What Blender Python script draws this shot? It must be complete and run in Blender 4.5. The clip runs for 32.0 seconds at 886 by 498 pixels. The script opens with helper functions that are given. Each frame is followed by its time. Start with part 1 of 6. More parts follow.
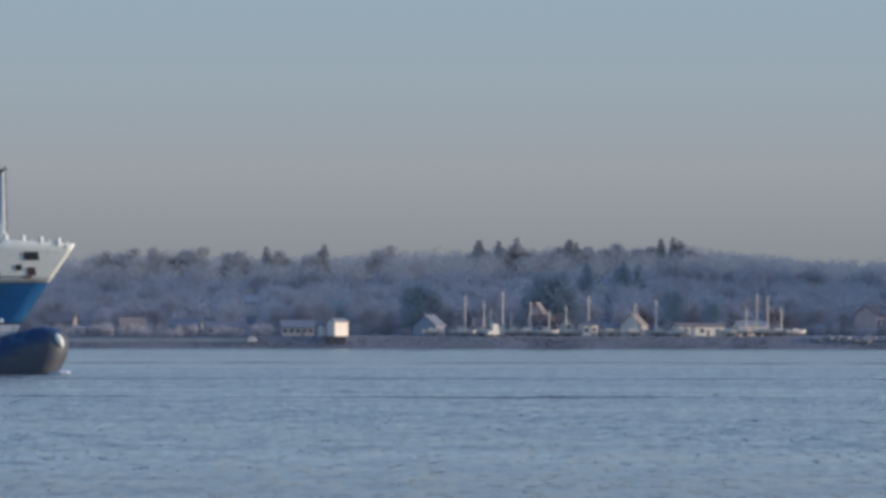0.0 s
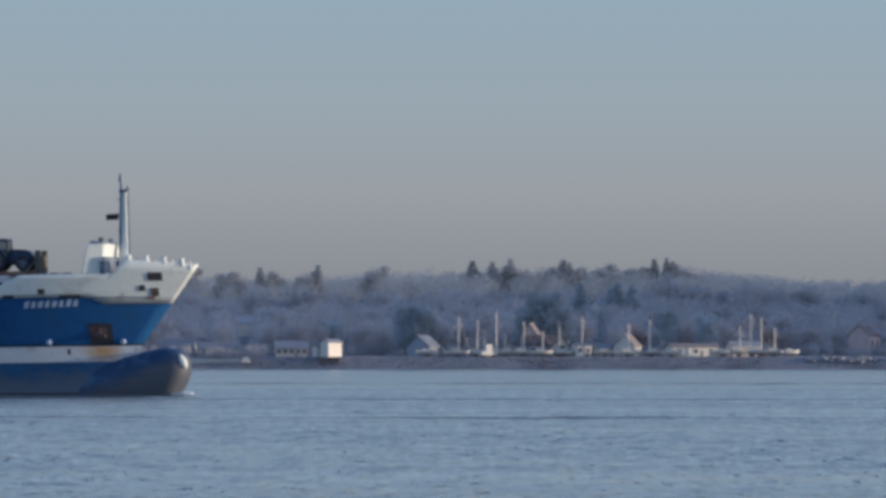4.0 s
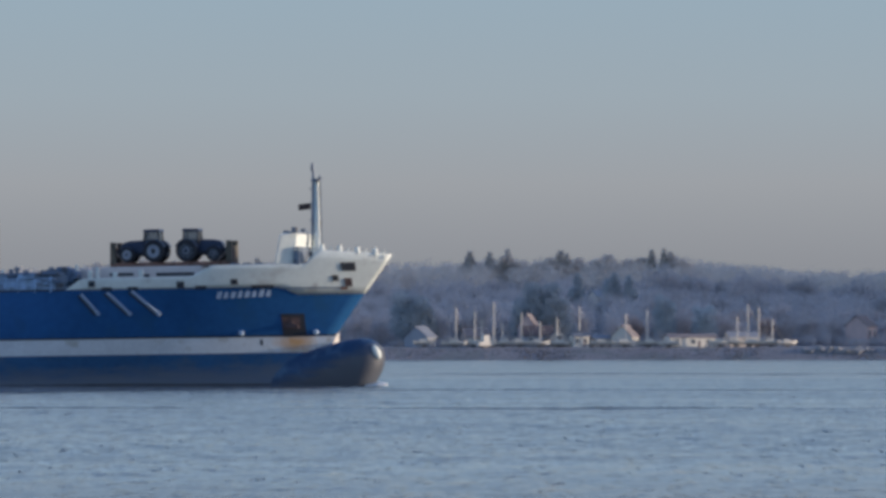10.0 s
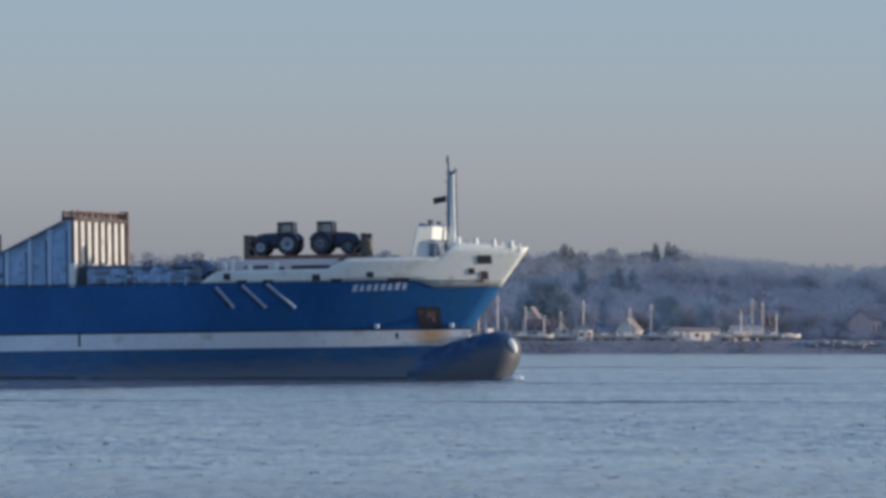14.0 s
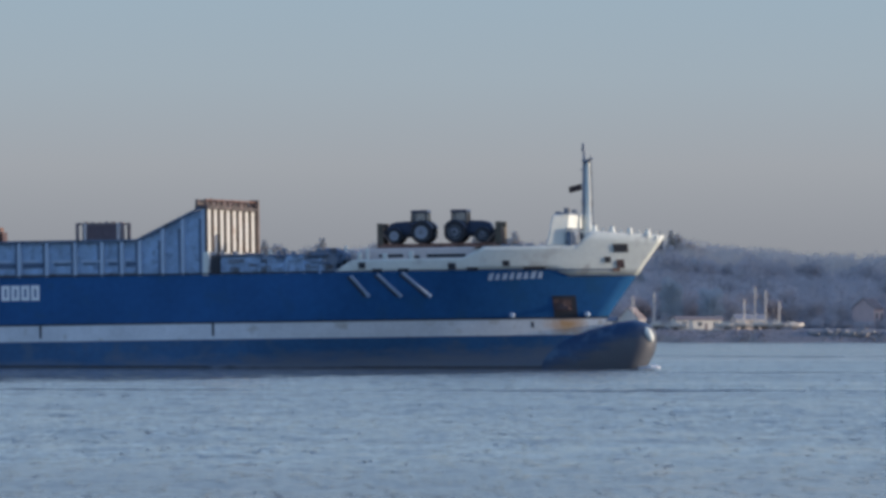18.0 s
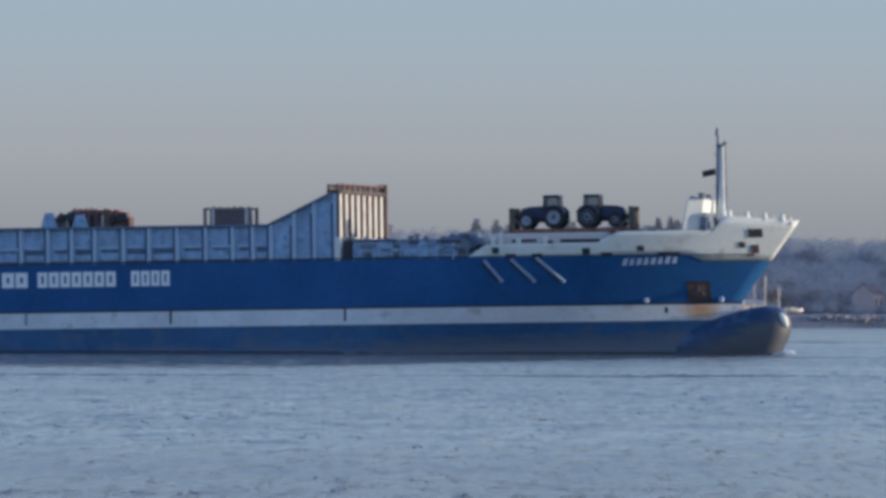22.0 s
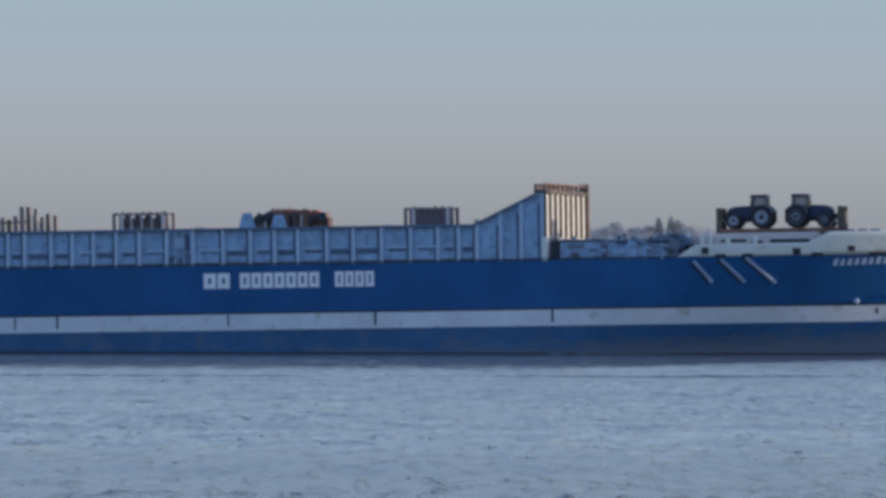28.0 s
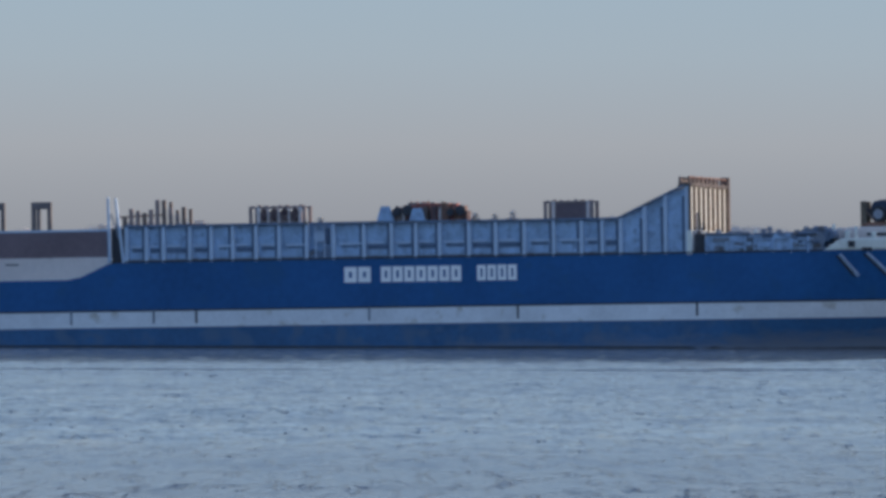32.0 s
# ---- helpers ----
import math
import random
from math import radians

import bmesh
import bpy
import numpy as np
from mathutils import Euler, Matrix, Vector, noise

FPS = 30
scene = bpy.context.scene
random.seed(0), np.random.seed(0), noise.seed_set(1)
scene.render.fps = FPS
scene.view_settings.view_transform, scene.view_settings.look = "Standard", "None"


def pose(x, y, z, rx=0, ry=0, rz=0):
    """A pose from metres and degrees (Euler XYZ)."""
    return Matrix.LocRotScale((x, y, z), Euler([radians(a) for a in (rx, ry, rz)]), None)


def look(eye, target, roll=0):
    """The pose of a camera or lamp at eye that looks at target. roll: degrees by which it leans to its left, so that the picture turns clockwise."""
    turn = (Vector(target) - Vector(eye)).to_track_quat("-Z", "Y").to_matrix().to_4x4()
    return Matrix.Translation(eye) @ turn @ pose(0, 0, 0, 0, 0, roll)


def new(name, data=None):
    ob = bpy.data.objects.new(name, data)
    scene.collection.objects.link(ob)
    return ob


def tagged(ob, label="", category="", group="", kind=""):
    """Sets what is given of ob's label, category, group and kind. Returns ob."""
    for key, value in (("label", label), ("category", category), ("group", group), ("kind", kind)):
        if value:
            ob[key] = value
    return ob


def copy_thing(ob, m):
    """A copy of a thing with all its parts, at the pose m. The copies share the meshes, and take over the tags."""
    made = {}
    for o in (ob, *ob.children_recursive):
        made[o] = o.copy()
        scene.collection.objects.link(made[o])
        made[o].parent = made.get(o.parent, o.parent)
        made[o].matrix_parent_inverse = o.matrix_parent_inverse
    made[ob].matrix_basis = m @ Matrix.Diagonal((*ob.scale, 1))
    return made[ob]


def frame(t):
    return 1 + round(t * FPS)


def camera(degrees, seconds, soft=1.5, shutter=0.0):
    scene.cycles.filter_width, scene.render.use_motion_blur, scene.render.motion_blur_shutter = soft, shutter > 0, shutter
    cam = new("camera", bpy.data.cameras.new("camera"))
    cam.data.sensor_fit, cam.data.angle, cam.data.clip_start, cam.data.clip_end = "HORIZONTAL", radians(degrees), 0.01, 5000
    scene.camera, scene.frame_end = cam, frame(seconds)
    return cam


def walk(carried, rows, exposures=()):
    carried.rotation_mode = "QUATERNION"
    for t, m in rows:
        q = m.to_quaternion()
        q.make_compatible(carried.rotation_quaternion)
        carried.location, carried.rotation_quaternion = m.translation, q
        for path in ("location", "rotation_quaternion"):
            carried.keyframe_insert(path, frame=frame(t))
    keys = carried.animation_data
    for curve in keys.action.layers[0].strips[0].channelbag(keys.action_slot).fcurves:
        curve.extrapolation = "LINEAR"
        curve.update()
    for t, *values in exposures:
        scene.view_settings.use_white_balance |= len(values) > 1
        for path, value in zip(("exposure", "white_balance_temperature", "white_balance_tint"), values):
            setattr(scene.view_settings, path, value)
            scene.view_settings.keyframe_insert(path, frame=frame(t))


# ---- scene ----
# One plan: the water is z = 0, the lens stands at the origin and looks along +y.
# The far shore runs along y = 2000; the ship crosses at about y = 600.

# ---- camera ----
EYE = 3.6
cam = camera(8.0, 32.0, soft=3.6)
walk(cam, [(t, pose(0, 0, EYE, 90 + pitch, lean, yaw)) for t, yaw, pitch, lean in [
    (0, -0.079, 0.800, -0.066), (0.5, -0.064, 0.865, -0.064), (1, -0.053, 0.902, -0.051), (1.5, -0.075, 0.837, -0.037),
    (2, -0.114, 0.915, -0.018), (2.5, -0.132, 1.022, -0.013), (3, -0.134, 1.012, -0.003), (3.5, -0.131, 1.003, -0.010),
    (5.5, -0.157, 0.935, -0.001), (6, -0.159, 0.967, 0.002), (6.5, -0.176, 0.985, -0.000), (7, -0.161, 0.963, -0.018),
    (7.5, -0.168, 0.875, -0.012), (8, -0.163, 0.831, 0.003), (8.5, -0.170, 0.855, 0.020), (9, -0.177, 0.874, 0.013),
    (9.5, -0.175, 0.952, 0.007), (10, -0.160, 0.901, 0.011), (10.5, -0.156, 0.842, 0.012), (11, -0.149, 0.851, 0.010),
    (11.5, -0.144, 0.781, -0.000), (12, -0.128, 0.722, -0.033), (12.5, -0.122, 0.723, -0.050), (13, -0.113, 0.744, -0.040),
    (13.5, -0.115, 0.763, -0.050), (14, -0.125, 0.841, -0.052), (14.5, -0.132, 0.800, -0.039), (16.5, -0.124, 0.746, -0.059),
    (17, -0.114, 0.718, -0.055), (17.5, -0.106, 0.786, -0.042), (18, -0.098, 0.740, -0.047), (18.5, -0.100, 0.675, -0.040),
    (19, -0.102, 0.614, -0.043), (19.5, -0.105, 0.653, -0.050), (20, -0.103, 0.661, -0.057), (20.5, -0.103, 0.706, -0.058),
    (21, -0.110, 0.742, -0.056), (21.5, -0.104, 0.650, -0.057), (22, -0.102, 0.607, -0.058), (22.5, -0.102, 0.595, -0.054),
    (23, -0.095, 0.635, -0.034), (23.5, -0.084, 0.652, -0.034), (24, -0.083, 0.723, -0.032), (24.5, -0.084, 0.633, -0.027),
    (25, -0.082, 0.582, -0.023), (25.5, -0.084, 0.560, -0.010), (27.5, -0.097, 0.667, -0.027), (28, -0.099, 0.612, -0.030),
    (28.5, -0.100, 0.538, -0.028), (29, -0.103, 0.593, -0.038), (29.5, -0.102, 0.665, -0.048), (30, -0.115, 0.673, -0.052),
    (30.5, -0.120, 0.652, -0.046), (31, -0.114, 0.645, -0.022), (31.5, -0.114, 0.578, -0.020), (32, -0.113, 0.555, -0.021),
]],
     exposures=[(0, 0.01, 6560, 11), (1.5, 0.02, 6780, 12.5), (3, 0.01, 6580, 11), (6, 0.01, 6580, 11), (9, 0.04, 6680, 12), (13, 0.11, 6640, 12), (19, 0.14, 6580, 12), (23, 0.19, 6580, 12.5), (32, 0.21, 6560, 12.5)])

# ---- light ----
SUN_AZ, SUN_EL = 0.0, 7.0          # degrees from +x towards +y, and above the horizon
world = bpy.data.worlds.new("sky")
scene.world = world
world.use_nodes = True
wn, wl = world.node_tree.nodes, world.node_tree.links
wn.clear()
w_out = wn.new("ShaderNodeOutputWorld")
w_bg = wn.new("ShaderNodeBackground")
w_sky = wn.new("ShaderNodeTexSky")
w_sky.sky_type = "NISHITA"
w_sky.sun_disc = False
w_sky.sun_elevation = radians(SUN_EL)
w_sky.sun_rotation = radians(90.0 - SUN_AZ)
w_sky.air_density, w_sky.dust_density, w_sky.ozone_density = 1.2, 2.0, 2.0
w_str = wn.new("ShaderNodeMix")
w_str.data_type, w_str.blend_type = "RGBA", "MULTIPLY"
w_str.inputs[0].default_value = 1.0
w_str.inputs[7].default_value = (0.225, 0.252, 0.345, 1)
# low winter haze that veils the sky all round the horizon
w_co = wn.new("ShaderNodeTexCoord")
w_sep = wn.new("ShaderNodeSeparateXYZ")
w_ramp = wn.new("ShaderNodeValToRGB")
w_map = wn.new("ShaderNodeMapRange")
w_map.inputs[1].default_value, w_map.inputs[2].default_value = 0.0, 0.25
w_haze = wn.new("ShaderNodeMix")
w_haze.data_type = "RGBA"
w_fade = wn.new("ShaderNodeMapRange")
w_fade.interpolation_type = "SMOOTHSTEP"
w_fade.inputs[1].default_value, w_fade.inputs[2].default_value = 0.06, 0.30
w_fade.inputs[3].default_value, w_fade.inputs[4].default_value = 0.97, 0.0
cr = w_ramp.color_ramp
for at, col in ((0.0, (0.246, 0.266, 0.302)), (0.0135, (0.258, 0.280, 0.314)), (0.026, (0.316, 0.346, 0.380)), (0.040, (0.310, 0.385, 0.445)), (0.055, (0.290, 0.395, 0.480)), (0.10, (0.35, 0.51, 0.69)), (0.25, (0.40, 0.60, 0.94))):
    e = cr.elements[0] if at == 0 else cr.elements[-1] if at == 0.25 else cr.elements.new(at / 0.25)
    e.color = (*col, 1)
wl.new(w_co.outputs["Generated"], w_sep.inputs[0])
wl.new(w_sep.outputs["Z"], w_map.inputs[0])
wl.new(w_map.outputs[0], w_ramp.inputs[0])
wl.new(w_sep.outputs["Z"], w_fade.inputs[0])
wl.new(w_sky.outputs[0], w_str.inputs[6])
wl.new(w_str.outputs[2], w_haze.inputs[6])
wl.new(w_ramp.outputs[0], w_haze.inputs[7])
wl.new(w_fade.outputs[0], w_haze.inputs[0])
wl.new(w_haze.outputs[2], w_bg.inputs[0])
w_bg.inputs[1].default_value = 1.0
wl.new(w_bg.outputs[0], w_out.inputs[0])

sun = new("sun", bpy.data.lights.new("sun", "SUN"))
sun.data.energy, sun.data.angle, sun.data.color = 3.3, radians(0.6), (1.0, 0.87, 0.72)
sa, se = radians(SUN_AZ), radians(SUN_EL)
sun.matrix_world = look((math.cos(sa) * math.cos(se) * 300, math.sin(sa) * math.cos(se) * 300, math.sin(se) * 300), (0, 0, 0))

# ---- materials ----
def mat(name, col, rough=0.6, metal=0.0, var=0.18, size=1.0, bump=0.15, second=None, amount=0.5, spec=0.5, tone=0.0):
    """A painted or natural surface: two scales of variation of about `size` metres, fine relief, and patches of a second colour."""
    m = bpy.data.materials.new(name)
    m.use_nodes = True
    n, l = m.node_tree.nodes, m.node_tree.links
    b = n["Principled BSDF"]
    co = n.new("ShaderNodeTexCoord")
    big = n.new("ShaderNodeTexNoise")
    big.inputs["Scale"].default_value, big.inputs["Detail"].default_value = 0.6 / size, 3
    fine = n.new("ShaderNodeTexNoise")
    fine.inputs["Scale"].default_value, fine.inputs["Detail"].default_value = 5.0 / size, 4
    l.new(co.outputs["Object"], big.inputs["Vector"])
    l.new(co.outputs["Object"], fine.inputs["Vector"])
    mix = n.new("ShaderNodeMath")
    mix.operation = "MULTIPLY_ADD"
    mix.inputs[1].default_value = 0.45
    l.new(fine.outputs["Fac"], mix.inputs[0])
    half_big = n.new("ShaderNodeMath")
    half_big.operation = "MULTIPLY"
    half_big.inputs[1].default_value = 0.55
    l.new(big.outputs["Fac"], half_big.inputs[0])
    l.new(half_big.outputs[0], mix.inputs[2])
    rng = n.new("ShaderNodeMapRange")
    rng.inputs[1].default_value, rng.inputs[2].default_value = 0.3, 0.7
    rng.inputs[3].default_value, rng.inputs[4].default_value = 1 - var, 1 + var
    l.new(mix.outputs[0], rng.inputs[0])
    last = rng.outputs[0]
    if tone:
        info = n.new("ShaderNodeObjectInfo")
        tr = n.new("ShaderNodeMapRange")
        tr.inputs[3].default_value, tr.inputs[4].default_value = 1 - tone, 1 + tone
        l.new(info.outputs["Random"], tr.inputs[0])
        mul = n.new("ShaderNodeMath")
        mul.operation = "MULTIPLY"
        l.new(last, mul.inputs[0])
        l.new(tr.outputs[0], mul.inputs[1])
        last = mul.outputs[0]
    scale = n.new("ShaderNodeVectorMath")
    scale.operation = "SCALE"
    scale.inputs[0].default_value = col
    l.new(last, scale.inputs["Scale"])
    colour = scale.outputs[0]
    if second:
        patch = n.new("ShaderNodeTexNoise")
        patch.inputs["Scale"].default_value, patch.inputs["Detail"].default_value = 1.1 / size, 5
        l.new(co.outputs["Object"], patch.inputs["Vector"])
        cut = n.new("ShaderNodeMapRange")
        cut.inputs[1].default_value, cut.inputs[2].default_value = 0.66 - 0.3 * amount, 0.78 - 0.3 * amount
        l.new(patch.outputs["Fac"], cut.inputs[0])
        mx = n.new("ShaderNodeMix")
        mx.data_type = "RGBA"
        l.new(cut.outputs[0], mx.inputs[0])
        l.new(colour, mx.inputs[6])
        mx.inputs[7].default_value = (*second, 1)
        colour = mx.outputs[2]
    l.new(colour, b.inputs["Base Color"])
    b.inputs["Roughness"].default_value, b.inputs["Metallic"].default_value = rough, metal
    b.inputs["Specular IOR Level"].default_value = spec
    if bump:
        bp = n.new("ShaderNodeBump")
        bp.inputs["Strength"].default_value, bp.inputs["Distance"].default_value = bump, 0.05 * size
        l.new(fine.outputs["Fac"], bp.inputs["Height"])
        l.new(bp.outputs[0], b.inputs["Normal"])
    return m


def leafy(name, col, var, size, tone=0.0):
    """Twigs or leaves: matt, and half of the light passes through to the far side."""
    m = mat(name, col, 0.95, var=var, size=size, bump=0.0, spec=0.05, tone=tone)
    n, l = m.node_tree.nodes, m.node_tree.links
    b = n["Principled BSDF"]
    thin = n.new("ShaderNodeBsdfTranslucent")
    l.new(b.inputs["Base Color"].links[0].from_socket, thin.inputs["Color"])
    both = n.new("ShaderNodeMixShader")
    both.inputs[0].default_value = 0.5
    l.new(b.outputs[0], both.inputs[1])
    l.new(thin.outputs[0], both.inputs[2])
    l.new(both.outputs[0], n["Material Output"].inputs["Surface"])
    return m


def water_mat(name, calm=1.0, lee=False):
    """Rippled water; the sheet in the lee of a hull thins out away from its side."""
    m = bpy.data.materials.new(name)
    m.use_nodes = True
    n, l = m.node_tree.nodes, m.node_tree.links
    b = n["Principled BSDF"]
    b.inputs["Base Color"].default_value = (0.105, 0.128, 0.145, 1)
    b.inputs["IOR"].default_value = 1.333
    co = n.new("ShaderNodeTexCoord")

    def ripples(sx, sy, detail, rot=0.0):
        mp = n.new("ShaderNodeMapping")
        mp.inputs["Scale"].default_value = (sx, sy, 1)
        mp.inputs["Rotation"].default_value = (0, 0, rot)
        t = n.new("ShaderNodeTexNoise")
        t.inputs["Scale"].default_value, t.inputs["Detail"].default_value, t.inputs["Roughness"].default_value = 1.0, detail, 0.55
        l.new(co.outputs["Object"], mp.inputs[0])
        l.new(mp.outputs[0], t.inputs["Vector"])
        return t
    def blend(op, a, k):
        q = n.new("ShaderNodeMath")
        q.operation = op
        for s, v in zip(q.inputs, (a, k)):
            if isinstance(v, float):
                s.default_value = v
            else:
                l.new(v, s)
        return q.outputs[0]
    lanes = ripples(0.005, 0.045, 3, 0.04)      # wind lanes
    far = ripples(0.55, 0.12, 3, 0.03)         # ripple patches, from broad to small
    mid = ripples(2.2, 0.26, 3, -0.04)
    near = ripples(3.4, 1.8, 3, 0.05)
    chop = ripples(1.7, 0.17, 2, 0.02)         # scattered steeper wavelets
    sep = n.new("ShaderNodeSeparateXYZ")
    l.new(co.outputs["Object"], sep.inputs[0])
    last = None
    for tex, depth in ((far, 0.06), (mid, 0.15), (near, 0.06)):
        bp = n.new("ShaderNodeBump")
        bp.inputs["Strength"].default_value, bp.inputs["Distance"].default_value = 1.0, depth * calm
        l.new(tex.outputs["Fac"], bp.inputs["Height"])
        if last:
            l.new(last, bp.inputs["Normal"])
        last = bp.outputs[0]
    steep = n.new("ShaderNodeMapRange")
    steep.interpolation_type = "SMOOTHSTEP"
    steep.inputs[1].default_value, steep.inputs[2].default_value = 0.55, 0.66
    l.new(chop.outputs["Fac"], steep.inputs[0])
    bp = n.new("ShaderNodeBump")
    bp.inputs["Strength"].default_value, bp.inputs["Distance"].default_value = 1.0, 0.30 * calm
    l.new(steep.outputs[0], bp.inputs["Height"])
    l.new(last, bp.inputs["Normal"])
    l.new(bp.outputs[0], b.inputs["Normal"])
    patch = blend("ADD", blend("ADD", blend("MULTIPLY", far.outputs["Fac"], 0.9), blend("MULTIPLY", mid.outputs["Fac"], 1.0)), blend("MULTIPLY", near.outputs["Fac"], 0.8))
    patch = blend("ADD", patch, blend("MULTIPLY", lanes.outputs["Fac"], 0.9))
    rr = n.new("ShaderNodeMapRange")
    rr.inputs[1].default_value, rr.inputs[2].default_value = 1.45, 2.15
    rr.inputs[3].default_value, rr.inputs[4].default_value = 0.04, 0.27
    l.new(patch, rr.inputs[0])
    # three long low crests left by another vessel, roughly across the view
    bend = ripples(0.03, 0.004, 2)
    crest = None
    for at, width, tilt in ((381.0, 8.0, 0.06), (548.0, 14.0, 0.03), (900.0, 32.0, 0.0)):
        u = blend("SUBTRACT", sep.outputs["Y"], at)
        u = blend("ADD", u, blend("MULTIPLY", sep.outputs["X"], tilt))
        u = blend("ADD", u, blend("MULTIPLY", blend("SUBTRACT", bend.outputs["Fac"], 0.5), width * 3.0))
        u = blend("DIVIDE", blend("ABSOLUTE", u, 0.0), width)
        ridge = n.new("ShaderNodeMapRange")
        ridge.interpolation_type = "SMOOTHSTEP"
        ridge.inputs[3].default_value, ridge.inputs[4].default_value = 1.0, 0.0
        l.new(u, ridge.inputs[0])
        crest = ridge.outputs[0] if crest is None else blend("ADD", crest, ridge.outputs[0])
    broken = n.new("ShaderNodeMapRange")
    broken.inputs[1].default_value, broken.inputs[2].default_value = 0.40, 0.60
    broken.inputs[3].default_value = 0.15
    gaps = ripples(0.05, 0.02, 3)
    l.new(gaps.outputs["Fac"], broken.inputs[0])
    crest = blend("MULTIPLY", crest, broken.outputs[0])
    rough = blend("ADD", blend("MULTIPLY", rr.outputs[0], calm), blend("MULTIPLY", crest, 0.55))
    l.new(rough, b.inputs["Roughness"])
    if lee:
        off = blend("MULTIPLY", blend("ADD", sep.outputs["Y"], 9.0), -0.0072)
        edge = blend("SUBTRACT", blend("ADD", off, blend("MULTIPLY", blend("SUBTRACT", far.outputs["Fac"], 0.5), 1.6)), 0.62)
        bow = blend("MULTIPLY", blend("MAXIMUM", blend("ADD", sep.outputs["X"], 4.0), 0.0), 0.16)
        fade = n.new("ShaderNodeMapRange")
        fade.interpolation_type = "SMOOTHSTEP"
        fade.inputs[1].default_value, fade.inputs[2].default_value = 0.0, 0.72
        fade.inputs[3].default_value, fade.inputs[4].default_value = 0.0, 1.0
        l.new(blend("ADD", edge, bow), fade.inputs[0])
        clear = n.new("ShaderNodeBsdfTransparent")
        both = n.new("ShaderNodeMixShader")
        l.new(fade.outputs[0], both.inputs[0])
        l.new(b.outputs[0], both.inputs[1])
        l.new(clear.outputs[0], both.inputs[2])
        l.new(both.outputs[0], n["Material Output"].inputs["Surface"])
    return m


M_WATER = water_mat("estuary_water")
M_LEE = water_mat("sheltered_water", 0.32, True)
M_BLUE = mat("blue_hull_paint", (0.0195, 0.110, 0.282), 0.5, var=0.2, size=3, bump=0.1, second=(0.022, 0.108, 0.250), amount=0.35, spec=0.2)
M_WHITE = mat("weathered_white_paint", (0.781, 0.804, 0.731), 0.5, var=0.10, size=2.2, bump=0.06, second=(0.60, 0.59, 0.53), amount=0.25)
M_GREY = mat("grey_blue_bulwark_paint", (0.325, 0.48, 0.66), 0.55, var=0.34, size=0.8, bump=0.15, second=(0.23, 0.335, 0.48), amount=0.42)
M_SCREEN = mat("worn_blue_screen", (0.33, 0.47, 0.64), 0.6, var=0.4, size=0.6, bump=0.15, second=(0.20, 0.285, 0.40), amount=0.45)
M_RUBBING = mat("grey_rub_rail_paint", (0.27, 0.36, 0.47), 0.6, var=0.25, size=0.5, bump=0.1)
M_BEAM = mat("dark_weathered_beam", (0.088, 0.074, 0.068), 0.85, var=0.4, size=0.8, bump=0.3, second=(0.27, 0.20, 0.185), amount=0.4)
M_CAP = mat("dark_capping_paint", (0.13, 0.19, 0.28), 0.6, var=0.25, size=0.9, bump=0.12, second=(0.10, 0.10, 0.11), amount=0.35)
M_DARKBLUE = mat("dark_grey_blue", (0.105, 0.155, 0.235), 0.7, var=0.4, size=0.7, bump=0.1)
M_RIB = mat("pale_rib_paint", (0.45, 0.57, 0.70), 0.55, var=0.12, size=1.5, bump=0.08)
M_CREAM = mat("cream_rusted_plate", (0.62, 0.62, 0.58), 0.6, var=0.16, size=1.5, bump=0.1, second=(0.34, 0.16, 0.06), amount=0.18)
M_DARKRIB = mat("brown_rib", (0.165, 0.125, 0.105), 0.75, var=0.3, size=1, bump=0.2)
M_RUST = mat("rust", (0.24, 0.13, 0.095), 0.85, var=0.35, size=0.8, bump=0.35, second=(0.10, 0.05, 0.03), amount=0.5)
M_REDRUST = mat("red_rust", (0.36, 0.125, 0.10), 0.85, var=0.35, size=0.6, bump=0.3)
M_POCKET = mat("dark_red_brown_pocket", (0.118, 0.078, 0.076), 0.85, var=0.4, size=0.8, bump=0.3, second=(0.06, 0.035, 0.04), amount=0.45)
M_OLIVE = mat("olive_brown_steel", (0.125, 0.105, 0.075), 0.8, var=0.35, size=0.8, bump=0.25, second=(0.075, 0.05, 0.045), amount=0.5)
M_WALK = mat("grey_brown_weathered_steel", (0.27, 0.215, 0.20), 0.8, var=0.4, size=0.7, bump=0.25, second=(0.30, 0.22, 0.21), amount=0.5)
M_DARK = mat("dark_steel", (0.038, 0.042, 0.052), 0.6, var=0.3, size=0.6, bump=0.15)
M_STEEL = mat("grey_steel", (0.184, 0.224, 0.280), 0.55, 0.1, var=0.25, size=0.8, bump=0.15, second=(0.10, 0.08, 0.07), amount=0.3)
M_PORTAL = mat("brown_grey_steel", (0.17, 0.15, 0.145), 0.7, var=0.3, size=0.8, bump=0.15)
M_DECK = mat("deck_paint", (0.14, 0.16, 0.17), 0.8, var=0.2, size=2, bump=0.1)
M_PANEL = mat("brown_red_panel", (0.195, 0.140, 0.150), 0.7, var=0.18, size=2, bump=0.1)
M_PALE = mat("pale_superstructure", (0.74, 0.65, 0.60), 0.6, var=0.1, size=2, bump=0.05)
M_LETTER = mat("white_lettering_paint", (0.93, 0.93, 0.92), 0.55, var=0.05, size=1, bump=0.0)
M_TRACTOR = mat("dark_blue_tractor_paint", (0.020, 0.040, 0.085), 0.5, var=0.1, size=0.6, bump=0.0)
M_TYRE = mat("black_rubber", (0.032, 0.033, 0.037), 0.85, var=0.2, size=0.3, bump=0.3)
